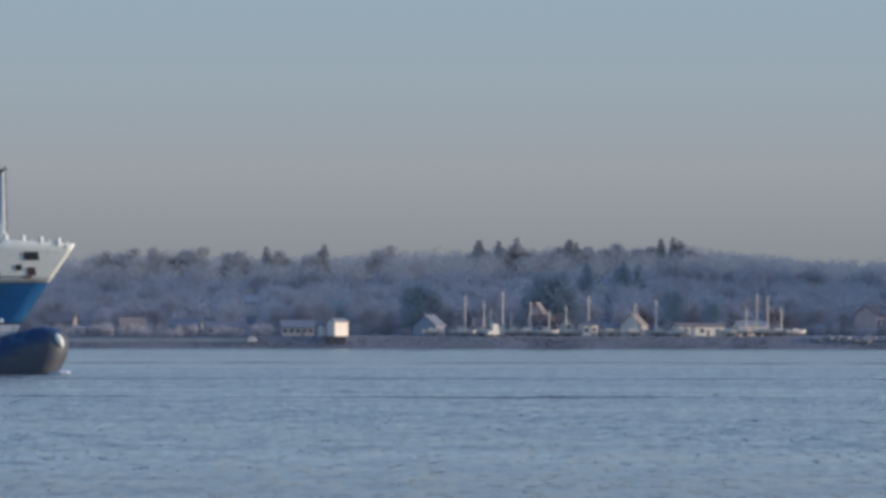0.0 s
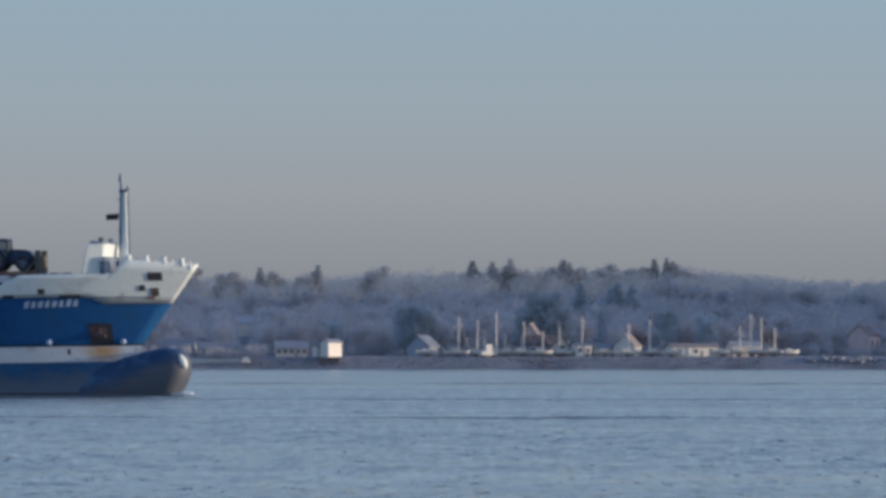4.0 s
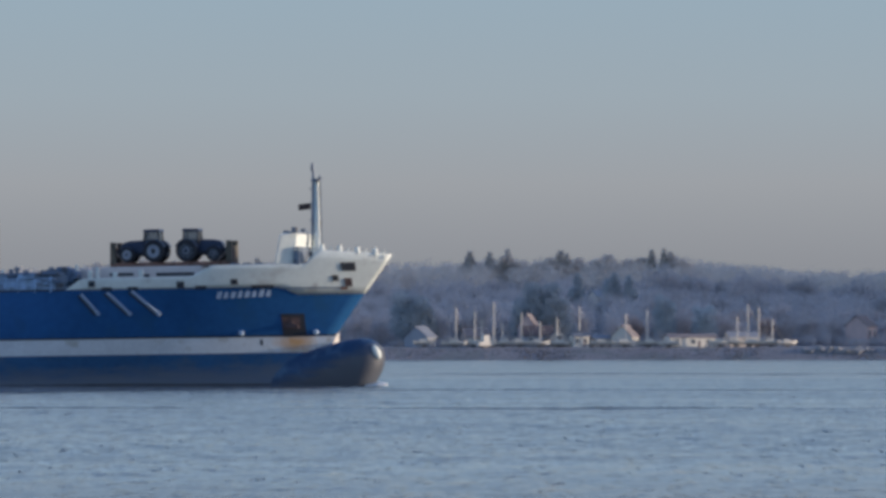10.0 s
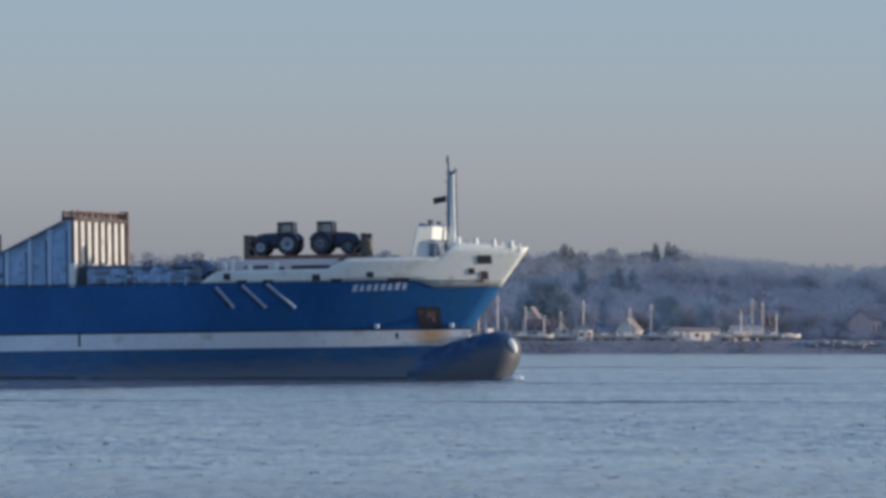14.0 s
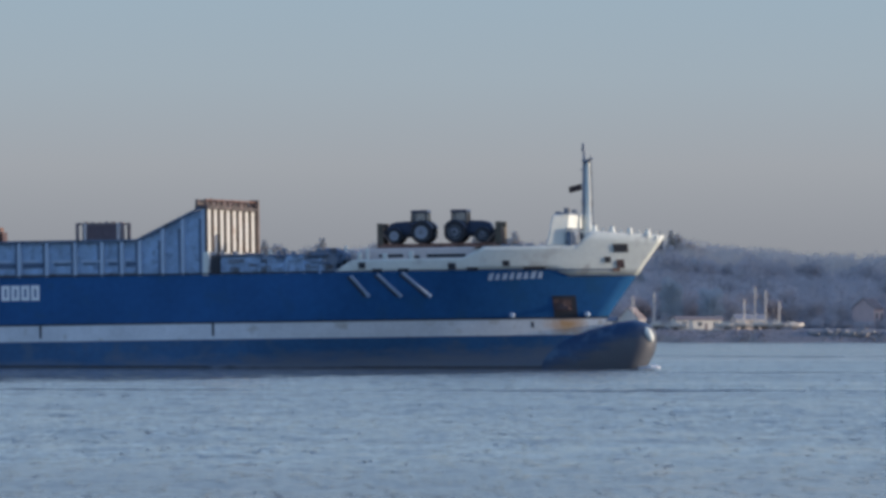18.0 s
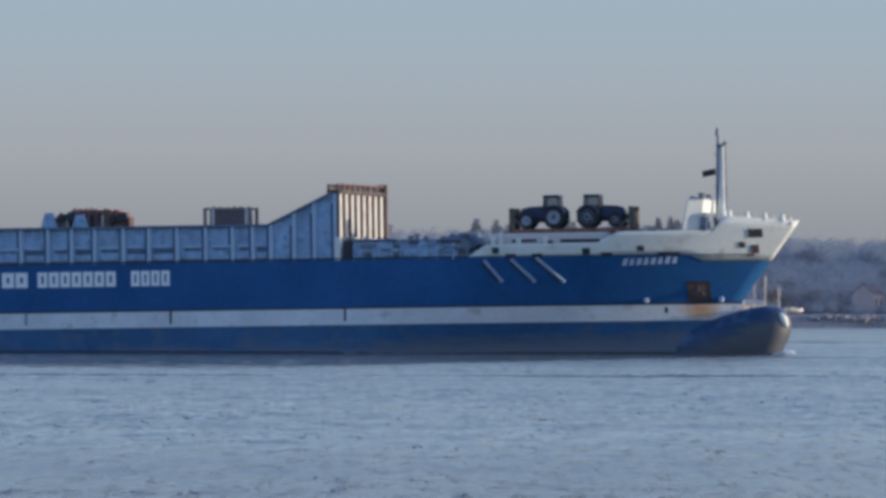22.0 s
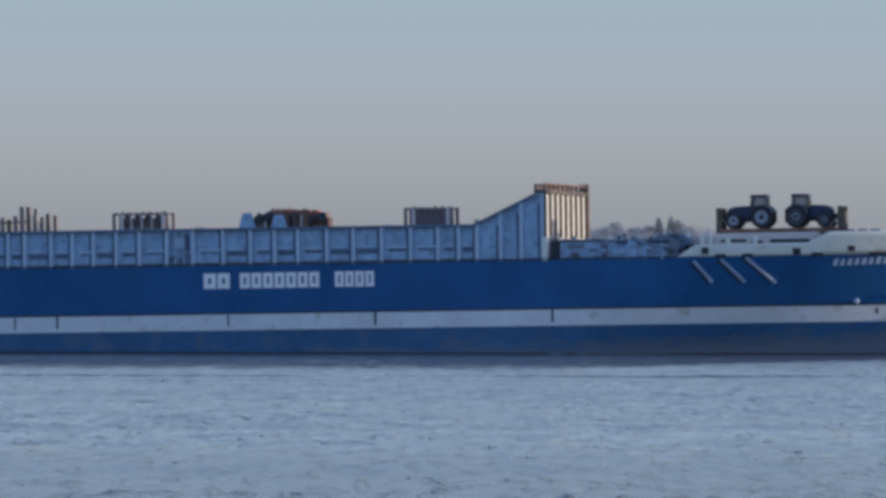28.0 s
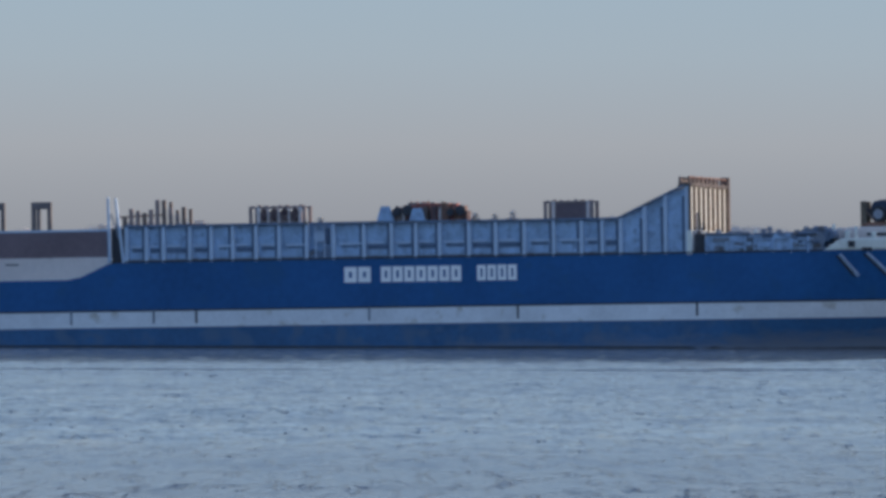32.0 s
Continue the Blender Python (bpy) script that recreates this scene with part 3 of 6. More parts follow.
def build_trees():
    rng = random.Random(11)
    protos = {k: [make_tree(k, 20 + i + 10 * j) for i in range(4 if k in ("bare", "hazy") else 2)]
              for j, k in enumerate(("bare", "russet", "round", "pine", "poplar", "crest", "fir", "hazy"))}
    used = set()

    def plant(kind, x, y, s, top=None, wide=1.0):
        p = rng.choice(protos[kind])
        if top:
            s = (EYE + (top - EYE) * y / SHORE - land_height(x, y)) / TREE_TALL[p.name.split('.')[0] if p.name not in TREE_TALL else p.name]
        m = Matrix.LocRotScale((x, y, land_height(x, y)), Euler((0, 0, rng.uniform(0, 6.28))), None)
        if p.name not in used:
            used.add(p.name)
            p.matrix_basis, p.scale = m, (s * wide, s * wide, s * (1 if top else rng.uniform(0.92, 1.08)))
        else:
            q = copy_thing(p, m)
            q.scale = (s * wide, s * wide, s * (1 if top else rng.uniform(0.92, 1.08)))
    # belt behind the yards, rising up the slope
    for y0, step, lo, hi in ((2062, 7.0, 0.6, 0.9), (2105, 7.5, 0.75, 1.0), (2165, 8.5, 0.8, 1.02), (2240, 9.5, 0.75, 1.0), (2330, 10.0, 0.72, 0.92)):
        x = -175 * y0 / 2000
        while x < 178 * y0 / 2000:
            k = rng.choices(("bare", "russet", "round"), (6, 3.0 if x > 60 else 1.2, 0.15))[0]
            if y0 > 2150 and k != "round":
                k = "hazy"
            px, py = x + rng.uniform(-2, 2), y0 + rng.uniform(-12, 12)
            if not in_clearing(px, py):
                plant(k, px, py, rng.uniform(lo, hi))
            x += step * rng.uniform(0.7, 1.3)
    # broad dark crowns that stand out of the belt
    for x, top, wide in ((-4.2, 21.8, 0.95), (36.8, 25.0, 0.82), (75.6, 20.6, 0.55), (-0.5, 17.5, 0.9), (31.5, 19.5, 0.8), (41.5, 21.0, 0.8), (88, 17.5, 0.8)):
        plant("round", x * 1.026, 2053 + rng.uniform(-3, 3), 1, top, wide)
    for x, top in ((48.3, 28.0), (60.0, 28.3), (64.4, 27.6), (57.4, 26.4)):
        plant("fir", x * 1.11, 2222, 1, top, 1.6)
    # large bare crowns that stand over the slope
    for x, top in ((100, 27.6), (121, 27.4), (138, 27.0), (76, 29.4), (84, 28.2), (-55.8, 26.4), (-41.6, 27.2), (-101, 26.8), (-76, 25.6), (-16, 26.0), (12, 25.4), (-28, 25.2), (108, 25.8)):
        plant("hazy", x * 1.15, 2300 + rng.uniform(-6, 6), 1, top, 1.15)
    # lone trees on the crest of the ridge
    for x, kind, top in ((14.1, "pine", 34.9), (20.5, "pine", 34.7), (25.8, "pine", 35.7), (42.5, "pine", 35.2), (71.5, "poplar", 35.2), (75.4, "poplar", 35.6),
                         (77.4, "poplar", 34.6), (-34.7, "poplar", 33.4), (-53.0, "poplar", 32.6), (44.6, "pine", 34.2), (39, "crest", 32.2), (48, "crest", 32.4), (22.5, "crest", 32.4), (29.5, "crest", 32.2), (15, "crest", 31.8), (58, "crest", 33.2), (65, "crest", 32.4),
                         (80.5, "crest", 33.2), (-50.5, "crest", 30.6), (-38, "crest", 30.8), (-97, "crest", 31.5), (-106, "crest", 30.5),
                         (-86, "crest", 31.6), (-77, "crest", 32.0), (-16, "crest", 32.4), (-62, "crest", 31.0)):
        plant(kind, x * 1.24, 2480, 1.0, top, {"pine": 1.9, "poplar": 2.0}.get(kind, 1.35))
    for p in [q for k in protos.values() for q in k]:
        if p.name not in used:
            plant_m = Matrix.Translation((rng.uniform(-120, 120), 2300, 15))
            p.matrix_basis = plant_m


def build_far_woods():
    """Woods along the ridge, too far to count."""
    rng = random.Random(8)
    verts, faces = [], []
    slope_v, slope_f = [], []
    for i in range(1050):
        x = rng.uniform(-250, 260)
        y = rng.uniform(2420, 2620)
        top = EYE + (skyline(x * 2000 / y) - EYE) * y / 2000 + 1.6 + rng.gauss(0, 0.8) - (2620 - y) * 0.012
        g = land_height(x, y) - 1
        r = rng.uniform(3.2, 6.5)
        hh = max(4.0, top - g)
        crown_cloud(verts, faces, rng, [((x, y, g + hh * 0.5), (r, r, hh * 0.5))], 200, 0.46, 0.7, 0.4)
    # crowns on the added, unseen hill that blocks the sun
    for i in range(800):
        y = 2012 + 620 * rng.random() ** 2
        x = 0.122 * y + rng.uniform(20, 240)
        crown_cloud(verts, faces, rng, [((x, y, land_height(x, y) + 6), (6.5, 6.5, 7.5))], 110, 1.3, 0.6)
    for i in range(2100):
        y = 2072 + 290 * rng.random()
        x = rng.uniform(-172, 176) * y / 2000
        if in_clearing(x, y):
            continue
        hh = rng.uniform(8.5, 12.5)
        r = rng.uniform(3.0, 5.0)
        crown_cloud(slope_v, slope_f, rng, [((x, y, land_height(x, y) + hh * 0.48), (r, r, hh * 0.5))], 190, 0.46, 0.6, 0.4)
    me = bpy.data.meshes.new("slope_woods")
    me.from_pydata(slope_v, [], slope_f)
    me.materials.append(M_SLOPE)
    tagged(new("slope_woods", me), "dense bare winter woods on the slope, coloured blue-grey for haze", "woods", kind="stuff")
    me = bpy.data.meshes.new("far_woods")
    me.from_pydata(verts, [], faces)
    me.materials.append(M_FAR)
    ob = new("far_woods", me)
    tagged(ob, "winter woods along the distant ridge, coloured pale grey-mauve for haze", "woods", kind="stuff")


def build_undergrowth():
    """Hedges and scrub behind the yards, below the trees."""
    rng = random.Random(15)
    verts, faces = [], []
    for i in range(420):
        x, y = rng.uniform(-185, 190), rng.uniform(2040, 2078)
        r, hh = rng.uniform(1.6, 3.4), rng.uniform(1.5, 5.0)
        crown_cloud(verts, faces, rng, [((x, y, land_height(x, y) + hh * 0.45), (r, r, hh * 0.6))], 330, 0.30, 0.45)
    for i in range(75):
        x, y = rng.uniform(-124, -52), rng.uniform(2009, 2017)
        r, hh = rng.uniform(0.9, 2.2), rng.uniform(1.2, 4.2)
        crown_cloud(verts, faces, rng, [((x, y, land_height(x, y) + hh * 0.45), (r, r, hh * 0.6))], 200, 0.24, 0.45)
    me = bpy.data.meshes.new("undergrowth")
    me.from_pydata(verts, [], faces)
    me.materials.append(M_SLOPE)
    tagged(new("undergrowth", me), "winter scrub and hedges behind the yards, coloured grey-mauve for haze", "bushes", kind="stuff")


# ---- buildings and boats on the far shore ----
def house(x, y, w, d, h, roof, turn, wall_m, roof_m, label, windows=2, name="house", door=True):
    """A gabled building with its long front of width w towards -y."""
    root = new(name)
    root.matrix_basis = pose(x, y, land_height(x, y) - 0.1, 0, 0, turn)
    bm = bmesh.new()
    prism(bm, [(-w / 2, 0), (w / 2, 0), (w / 2, h), (-w / 2, h)], -d / 2, d / 2)
    for s in (-1, 1):
        vs = [bm.verts.new(v) for v in ((s * w / 2, -d / 2, h), (s * w / 2, d / 2, h), (s * w / 2, 0, h + roof), (s * (w / 2 - 0.3), -d / 2, h), (s * (w / 2 - 0.3), d / 2, h), (s * (w / 2 - 0.3), 0, h + roof))]
        bm.faces.new(vs[:3]), bm.faces.new(vs[3:])
    part("wall", bm, wall_m, root)
    for s in (-1, 1):
        bm = bmesh.new()
        o = 0.4
        vs = [bm.verts.new((sx * (w / 2 + o), yy, zz)) for zz, yy in ((h - o * roof / (d / 2), s * (d / 2 + o)), (h + roof, 0)) for sx in (-1, 1)]
        top = [bm.verts.new(v.co + Vector((0, 0, 0.22))) for v in vs]
        for q in ((0, 1, 3, 2), (4, 6, 7, 5), (0, 4, 5, 1), (2, 3, 7, 6), (0, 2, 6, 4), (1, 5, 7, 3)):
            al = vs + top
            bm.faces.new([al[i] for i in q])
        part("roof", bm, roof_m, root)
    for i in range(windows):
        cx = -w / 2 + w * (i + 0.5) / windows
        bm = bmesh.new()
        ww = min(0.7, w / windows * 0.32)
        for bx in ((-ww - .1, -ww), (ww, ww + .1)):
            box(bm, cx + bx[0], cx + bx[1], -d / 2 - 0.06, -d / 2 + 0.05, h * 0.38, h * 0.82)
        box(bm, cx - ww, cx + ww, -d / 2 - 0.06, -d / 2 + 0.05, h * 0.78, h * 0.82)
        box(bm, cx - ww - .15, cx + ww + .15, -d / 2 - 0.12, -d / 2 + 0.05, h * 0.35, h * 0.38)
        win = part("window", bm, M_WALLW, root)
        bm = bmesh.new()
        box(bm, cx - ww, cx + ww, -d / 2 - 0.03, -d / 2 + 0.02, h * 0.38, h * 0.78)
        part("pane", bm, M_PANE, win)
    if door:
        bm = bmesh.new()
        box(bm, w * 0.1, w * 0.1 + 0.95, -d / 2 - 0.05, -d / 2 + 0.02, 0.1, 2.1)
        part("door", bm, M_ROOF, root)
    return tagged(root, label, "house", "buildings on the far shore")


def yacht(x, y, length, mast, turn, label, has_mast=True, name="sailing_yacht"):
    """A laid-up boat on props."""
    root = new(name)
    root.matrix_basis = pose(x, y, land_height(x, y), 0, 0, turn)
    bm = bmesh.new()
    n, L, B = 11, length / 2, length * 0.15
    rings = []
    for i in range(n):
        u = -1 + 2 * i / (n - 1)
        b = B * max(0.03, (1 - max(0, u) ** 2.2)) * (1 if u > -0.6 else 0.85)
        sheer = 1.9 + 0.35 * u * u
        rings.append([bm.verts.new((L * u * k, s * b * f, z)) for s, f, z, k in ((-1, 1, sheer, 1.0), (-1, 0.85, 1.3, 0.96), (-1, 0.3, 0.8, 0.88), (1, 0.3, 0.8, 0.88), (1, 0.85, 1.3, 0.96), (1, 1, sheer, 1.0))])
    for a, b in zip(rings, rings[1:]):
        for i in range(6):
            j = (i + 1) % 6
            bm.faces.new((a[i], a[j], b[j], b[i]))
    bm.faces.new(rings[0]), bm.faces.new(rings[-1][::-1])
    part("hull", bm, M_CLOTH, root)
    bm = bmesh.new()
    prism(bm, [(-L * 0.45, 1.85), (L * 0.35, 1.85), (L * 0.22, 2.45), (-L * 0.35, 2.55)], -B * 0.6, B * 0.6)
    part("cabin", bm, M_WALLW, root)
    bm = bmesh.new()
    prism(bm, [(-L * 0.15, 0.02), (L * 0.2, 0.02), (L * 0.3, 0.9), (-L * 0.2, 0.9)], -0.12, 0.12)
    part("keel", bm, M_PROP, root)
    for sx in (-0.45, 0.4):
        for s in (-1, 1):
            bm = bmesh.new()
            tube(bm, (L * sx, s * B * 1.3, -0.1), (L * sx, s * B * 0.75, 1.35), 0.07)
            part("prop", bm, M_PROP, root)
    if has_mast:
        bm = bmesh.new()
        tube(bm, (L * 0.12, 0, 2.3), (L * 0.12, 0, mast), 0.28, 0.22, 8)
        m = part("mast", bm, M_MAST, root)
        bm = bmesh.new()
        tube(bm, (L * 0.12, -B * 0.9, mast * 0.62), (L * 0.12, B * 0.9, mast * 0.62), 0.05)
        part("spreader", bm, M_MAST, m)
        bm = bmesh.new()
        tube(bm, (L * 0.12, 0, 3.0), (-L * 0.6, 0, 2.95), 0.11)
        part("boom", bm, M_MAST, root)
        for e in (0.98, -0.98):
            bm = bmesh.new()
            tube(bm, (L * 0.12, 0, mast * 0.98), (L * e, 0, 2.2), 0.03, n=4)
            part("stay", bm, M_MAST, root)
    return tagged(root, label, "boat", "boats laid up on the far shore")


def boat_store(x, y, w, d, h, roof):
    """A small store whose open gable end looks over the water."""
    root = new("boat_store")
    root.matrix_basis = pose(x, y, land_height(x, y) - 0.1)
    bm = bmesh.new()
    for x0, x1 in ((-w / 2, -w * 0.16), (w * 0.22, w / 2)):
        box(bm, x0, x1, -d / 2, -d / 2 + 0.2, 0, h)
    prism(bm, [(-w / 2, h), (w / 2, h), (0, h + roof)], -d / 2, -d / 2 + 0.2)
    part("front_wall", bm, M_WALLC, root)
    for s in (-1, 1):
        bm = bmesh.new()
        box(bm, s * w / 2 - 0.1, s * w / 2 + 0.1, -d / 2 + 0.2, d / 2, 0, h)
        part("side_wall", bm, M_WALLC, root)
        bm = bmesh.new()
        a, b = (s * (w / 2 + 0.35), h - 0.3), (0.0, h + roof)
        prism(bm, [a, b, (b[0], b[1] + 0.2), (a[0], a[1] + 0.2)], -d / 2 - 0.3, d / 2 + 0.3)
        part("roof", bm, M_ROOFG, root)
    bm = bmesh.new()
    box(bm, -w / 2, w / 2, d / 2 - 0.2, d / 2, 0, h)
    part("back_wall", bm, M_ROOFD, root, "dark inside wall")
    return tagged(root, "cream gabled boat store with an open front", "shed", "buildings on the far shore")


def timber_quay(x0, x1, y, z0, z1):
    """Brown planking and piles that hold up the bank below the cream house."""
    root = new("timber_quay")
    root.matrix_basis = pose((x0 + x1) / 2, y, z0)
    w, h = x1 - x0, z1 - z0
    n = 7
    for i in range(n):
        bm = bmesh.new()
        box(bm, -w / 2, w / 2, -0.12 - 0.02 * (i % 2), 0.12, h * i / n + 0.02, h * (i + 1) / n - 0.02)
        part("plank", bm, M_TIMBER, root)
    for i in range(5):
        bm = bmesh.new()
        px = -w / 2 + w * i / 4
        tube(bm, (px, -0.35, -1.0), (px, -0.35, h + 0.3), 0.2, 0.18, 8)
        part("pile", bm, M_TIMBER, root)
    bm = bmesh.new()
    box(bm, -w / 2, w / 2, 0.14, 5.6, h - 0.2, h)
    part("deck", bm, M_TIMBER, root)
    return tagged(root, "dark brown timber quay below the cream house", "quay")


def build_shore_things():
    S = SHORE
    house(-30.7, S + 11, 6.2, 3.4, 4.7, 0.8, 48, M_WALLS, M_ROOFG, "small bright cream rendered house in full sun", 0, "cream_house", False)
    house(-35.2, S + 11.5, 2.2, 2.4, 3.3, 0.4, 40, M_WALLW, M_ROOFG, "small white lean-to beside the cream house", 0, "shed", False)
    timber_quay(-34.0, -28.0, S + 3.6, 1.2, 3.9)
    house(-43.6, S + 20, 10.2, 7, 3.0, 1.9, 4, M_WALLC, M_ROOFG, "pale clad waterside house with a row of windows", 5)
    house(-79.2, S + 24, 9.5, 7, 3.2, 2.2, -6, M_WALLG, M_ROOFG, "grey shore house with a slate roof", 3)
    house(-66.8, S + 22, 12.0, 7, 2.6, 1.8, 3, M_WALLC, M_ROOFG, "low cream shore house with a slate roof", 4)
    house(-109, S + 20, 13.0, 5, 2.1, 0.7, 0, M_WALLW, M_ROOFG, "long low white shed by the sea wall", 4, "shed")
    house(-97, S + 30, 8, 6, 3.5, 2.2, 10, M_BRICK, M_ROOF, "brick shore house with a tiled roof", 2)
    house(-119, S + 32, 8, 6, 4.5, 2.5, -12, M_BRICK, M_ROOF, "brick shore house with a tiled roof", 2)
    house(-65, S + 240, 7.5, 6, 4.6, 2.4, 35, M_WALLS, M_WALLG, "pale house half hidden among trees on the slope", 0, "house", False)
    house(-12.5, S + 150, 6, 6, 5.0, 2.6, 40, M_WALLC, M_ROOFG, "pale house half hidden among trees on the slope", 2)
    house(-79, S + 225, 4.5, 5, 3.8, 2.0, 30, M_WALLS, M_WALLG, "small pale house among trees on the slope", 1)
    house(63.6, S + 330, 5.5, 6, 4.6, 2.2, 40, M_WALLS, M_WALLG, "pale house half hidden among trees on the slope", 2)
    house(-1.6, S + 22, 6.5, 8, 3.4, 3.2, 62, M_WALLG, M_ROOFG, "grey gabled boat house", 2)
    house(33.2, S + 34, 7.0, 5.6, 6.6, 3.8, 78, M_PINK, M_ROOF, "tall pinkish gabled house behind the boats", 0, "house", False)
    house(36.0, S + 24, 9.4, 6, 3.8, 2.9, 4, M_WALLG, M_ROOFD, "grey shed with a dark brown roof behind the boats", 2, "shed")
    boat_store(42.4, S + 19, 5.0, 4.6, 3.5, 2.5)
    house(48.8, S + 16, 5.4, 4, 3.6, 0.6, 24, M_WALLW, M_ROOFG, "small flat-roofed white shed", 2, "shed")
    house(63.6, S + 20, 6.6, 7, 3.6, 3.4, 70, M_WALLW, M_ROOF, "white gabled sailing club hut", 2)
    house(56.5, S + 20, 8.0, 5, 2.8, 1.0, 24, M_WALLC, M_ROOFG, "low cream clad shed", 3, "shed")
    house(84.2, S + 18, 16.0, 6, 3.2, 0.9, 20, M_WALLW, M_ROOF, "long low pale boat shed", 3, "shed")
    house(141.6, S + 58, 7.0, 8, 6.6, 3.2, 60, M_PINK, M_ROOF, "pinkish rendered house with a tiled roof", 2)
    house(16, S + 36, 8.0, 6, 3.4, 2.4, 15, M_BRICK, M_ROOF, "brick house with a tiled roof behind the boats", 2)
    house(101, S + 26, 10, 5, 3.4, 1.4, 22, M_WALLC, M_ROOFG, "low cream clad shed", 3, "shed")
    # laid-up yachts, with the height of each mast above the yard
    for x, dy, ln, mast, turn in ((9.2, 14, 8.5, 13.2, 12), (15.2, 18, 8.5, 11.5, -8), (18.4, 13, 7.5, 9.0, 170), (21.2, 20, 10, 14.2, 15), (30.0, 13, 9, 11.0, 5),
                                  (42.3, 15, 8, 9.6, 172), (48.6, 22, 9.5, 12.8, 0), (63.2, 13, 8, 10.6, 8), (71.0, 14, 9, 11.8, 176), (98.6, 13, 8, 9.7, 4),
                                  (103.2, 14, 10.5, 13.6, 178), (105.6, 18, 9.5, 12.5, 2), (109.8, 14, 8, 8.8, 8), (-0.5, 13, 7.0, 0, 10), (36.0, 12.5, 7.5, 8.2, 3),
                                  (24.8, 12.5, 6.5, 7.0, 175), (56.0, 12.5, 7, 0, 5), (93.5, 12.5, 7.5, 0, 0), (77.5, 12.5, 7, 0, 174), (115.0, 14, 6.5, 0, 12)):
        yacht(x, S + dy, ln, mast, turn, "pale laid-up sailing yacht propped on the yard" if mast else "pale motor boat propped on the yard", mast > 0,
              "sailing_yacht" if mast else "motor_boat")
    # white wheelhouse of a work boat
    root = new("work_boat")
    root.matrix_basis = pose(19.2, S + 12, land_height(19.2, S + 12), 0, 0, 30)
    bm = bmesh.new()
    prism(bm, [(-3, 0.5), (2.6, 0.5), (3.4, 1.9), (-3, 1.6)], -1.2, 1.2)
    part("hull", bm, M_CLOTH, root)
    bm = bmesh.new()
    prism(bm, [(-1.2, 1.6), (1.0, 1.7), (0.8, 3.9), (-1.2, 3.9)], -0.95, 0.95)
    part("wheelhouse", bm, M_WALLW, root)
    bm = bmesh.new()
    prism(bm, [(-1.5, -0.1), (1.5, -0.1), (1.2, 0.55), (-1.2, 0.55)], -0.8, 0.8)
    part("cradle", bm, M_PROP, root)
    tagged(root, "small work boat with a white wheelhouse on a cradle", "boat", "boats laid up on the far shore")
    # dinghy on the beach
    root = new("dinghy")
    root.matrix_basis = pose(-57.6, S + 3.4, 2.0, 0, 0, 4)
    bm = bmesh.new()
    prism(bm, [(-1.4, 0.1), (1.2, 0.05), (1.75, 1.0), (-1.5, 0.95)], -0.8, 0.8)
    bevel(bm, 0.08)
    part("hull", bm, M_WALLS, root)
    bm = bmesh.new()
    prism(bm, [(-1.1, 0.9), (1.2, 0.9), (0.8, 1.85), (-1.0, 1.85)], -0.7, 0.7)
    bevel(bm, 0.1)
    part("cover", bm, M_WALLW, root, "white canvas cover")
    tagged(root, "small covered white dinghy drawn up on the stones", "boat", "boats laid up on the far shore")


WATER = build_water()
build_land()
build_revetment()
build_far_woods()
build_undergrowth()
build_trees()
build_shore_things()


# ---- the ship: x towards the bow, y towards its far side, z up; the stem head is near x = 0.8 ----
BEAM = 9.0
HULL_TOP, BAND_TOP, BAND_LOW, KEEL = 8.75, 4.04, 2.47, -3.5
AFT = -126.0
STEM = [(-4, -6.2), (3.3, -4.77), (3.9, -4.55), (8.07, -1.5), (11.5, 1.05), (12.4, 1.5)]


def half_breadth(x, z):
    """Half the hull's width at a station and height."""
    start = -42 + 0.9 * max(0, min(z, 11))
    xs = lerp_table(STEM, z)
    if x <= start:
        return BEAM
    u = min(1.0, (x - start) / (xs - start))
    return BEAM * (1 - u ** (1.25 + 0.11 * max(0, min(z, 9))))


def hull_strip(name, x0, x1, zlo, zhi, material, parent, off=0.0, rows=4, cols=48, label="", sides=(-1, 1), thick=0.0):
    """Plating between two heights (numbers or functions of x) from x0 to x1, or to the stem when x1 is None."""
    lo = zlo if callable(zlo) else (lambda x: zlo)
    hi = zhi if callable(zhi) else (lambda x: zhi)
    bm = bmesh.new()
    for s in sides:
        grid = []
        for i in range(cols + 1):
            a = i / cols
            xr = x0 + a * ((x1 if x1 is not None else -1.5) - x0)
            col = []
            for j in range(rows + 1):
                z = lo(xr) + (hi(xr) - lo(xr)) * j / rows
                x = xr if x1 is not None else x0 + a * (lerp_table(STEM, z) - x0)
                col.append(bm.verts.new((x, s * (half_breadth(x, z) + off), z)))
            grid.append(col)
        for i in range(cols):
            for j in range(rows):
                bm.faces.new((grid[i][j], grid[i + 1][j], grid[i + 1][j + 1], grid[i][j + 1]))
    if x1 is None:
        bmesh.ops.remove_doubles(bm, verts=bm.verts[:], dist=0.001)
    ob = part(name, bm, material, parent, label, True)
    if thick:
        sol = ob.modifiers.new("thickness", "SOLIDIFY")
        sol.thickness, sol.offset = thick, 0.0
    return ob


def deck_plate(name, x0, x1, z, parent, material):
    bm = bmesh.new()
    n = 24
    left = [bm.verts.new((x0 + (x1 - x0) * i / n, -half_breadth(x0 + (x1 - x0) * i / n, z) + 0.03, z)) for i in range(n + 1)]
    right = [bm.verts.new((v.co.x, -v.co.y, z)) for v in left]
    for i in range(n):
        bm.faces.new((left[i], left[i + 1], right[i + 1], right[i]))
    part(name, bm, material, parent)


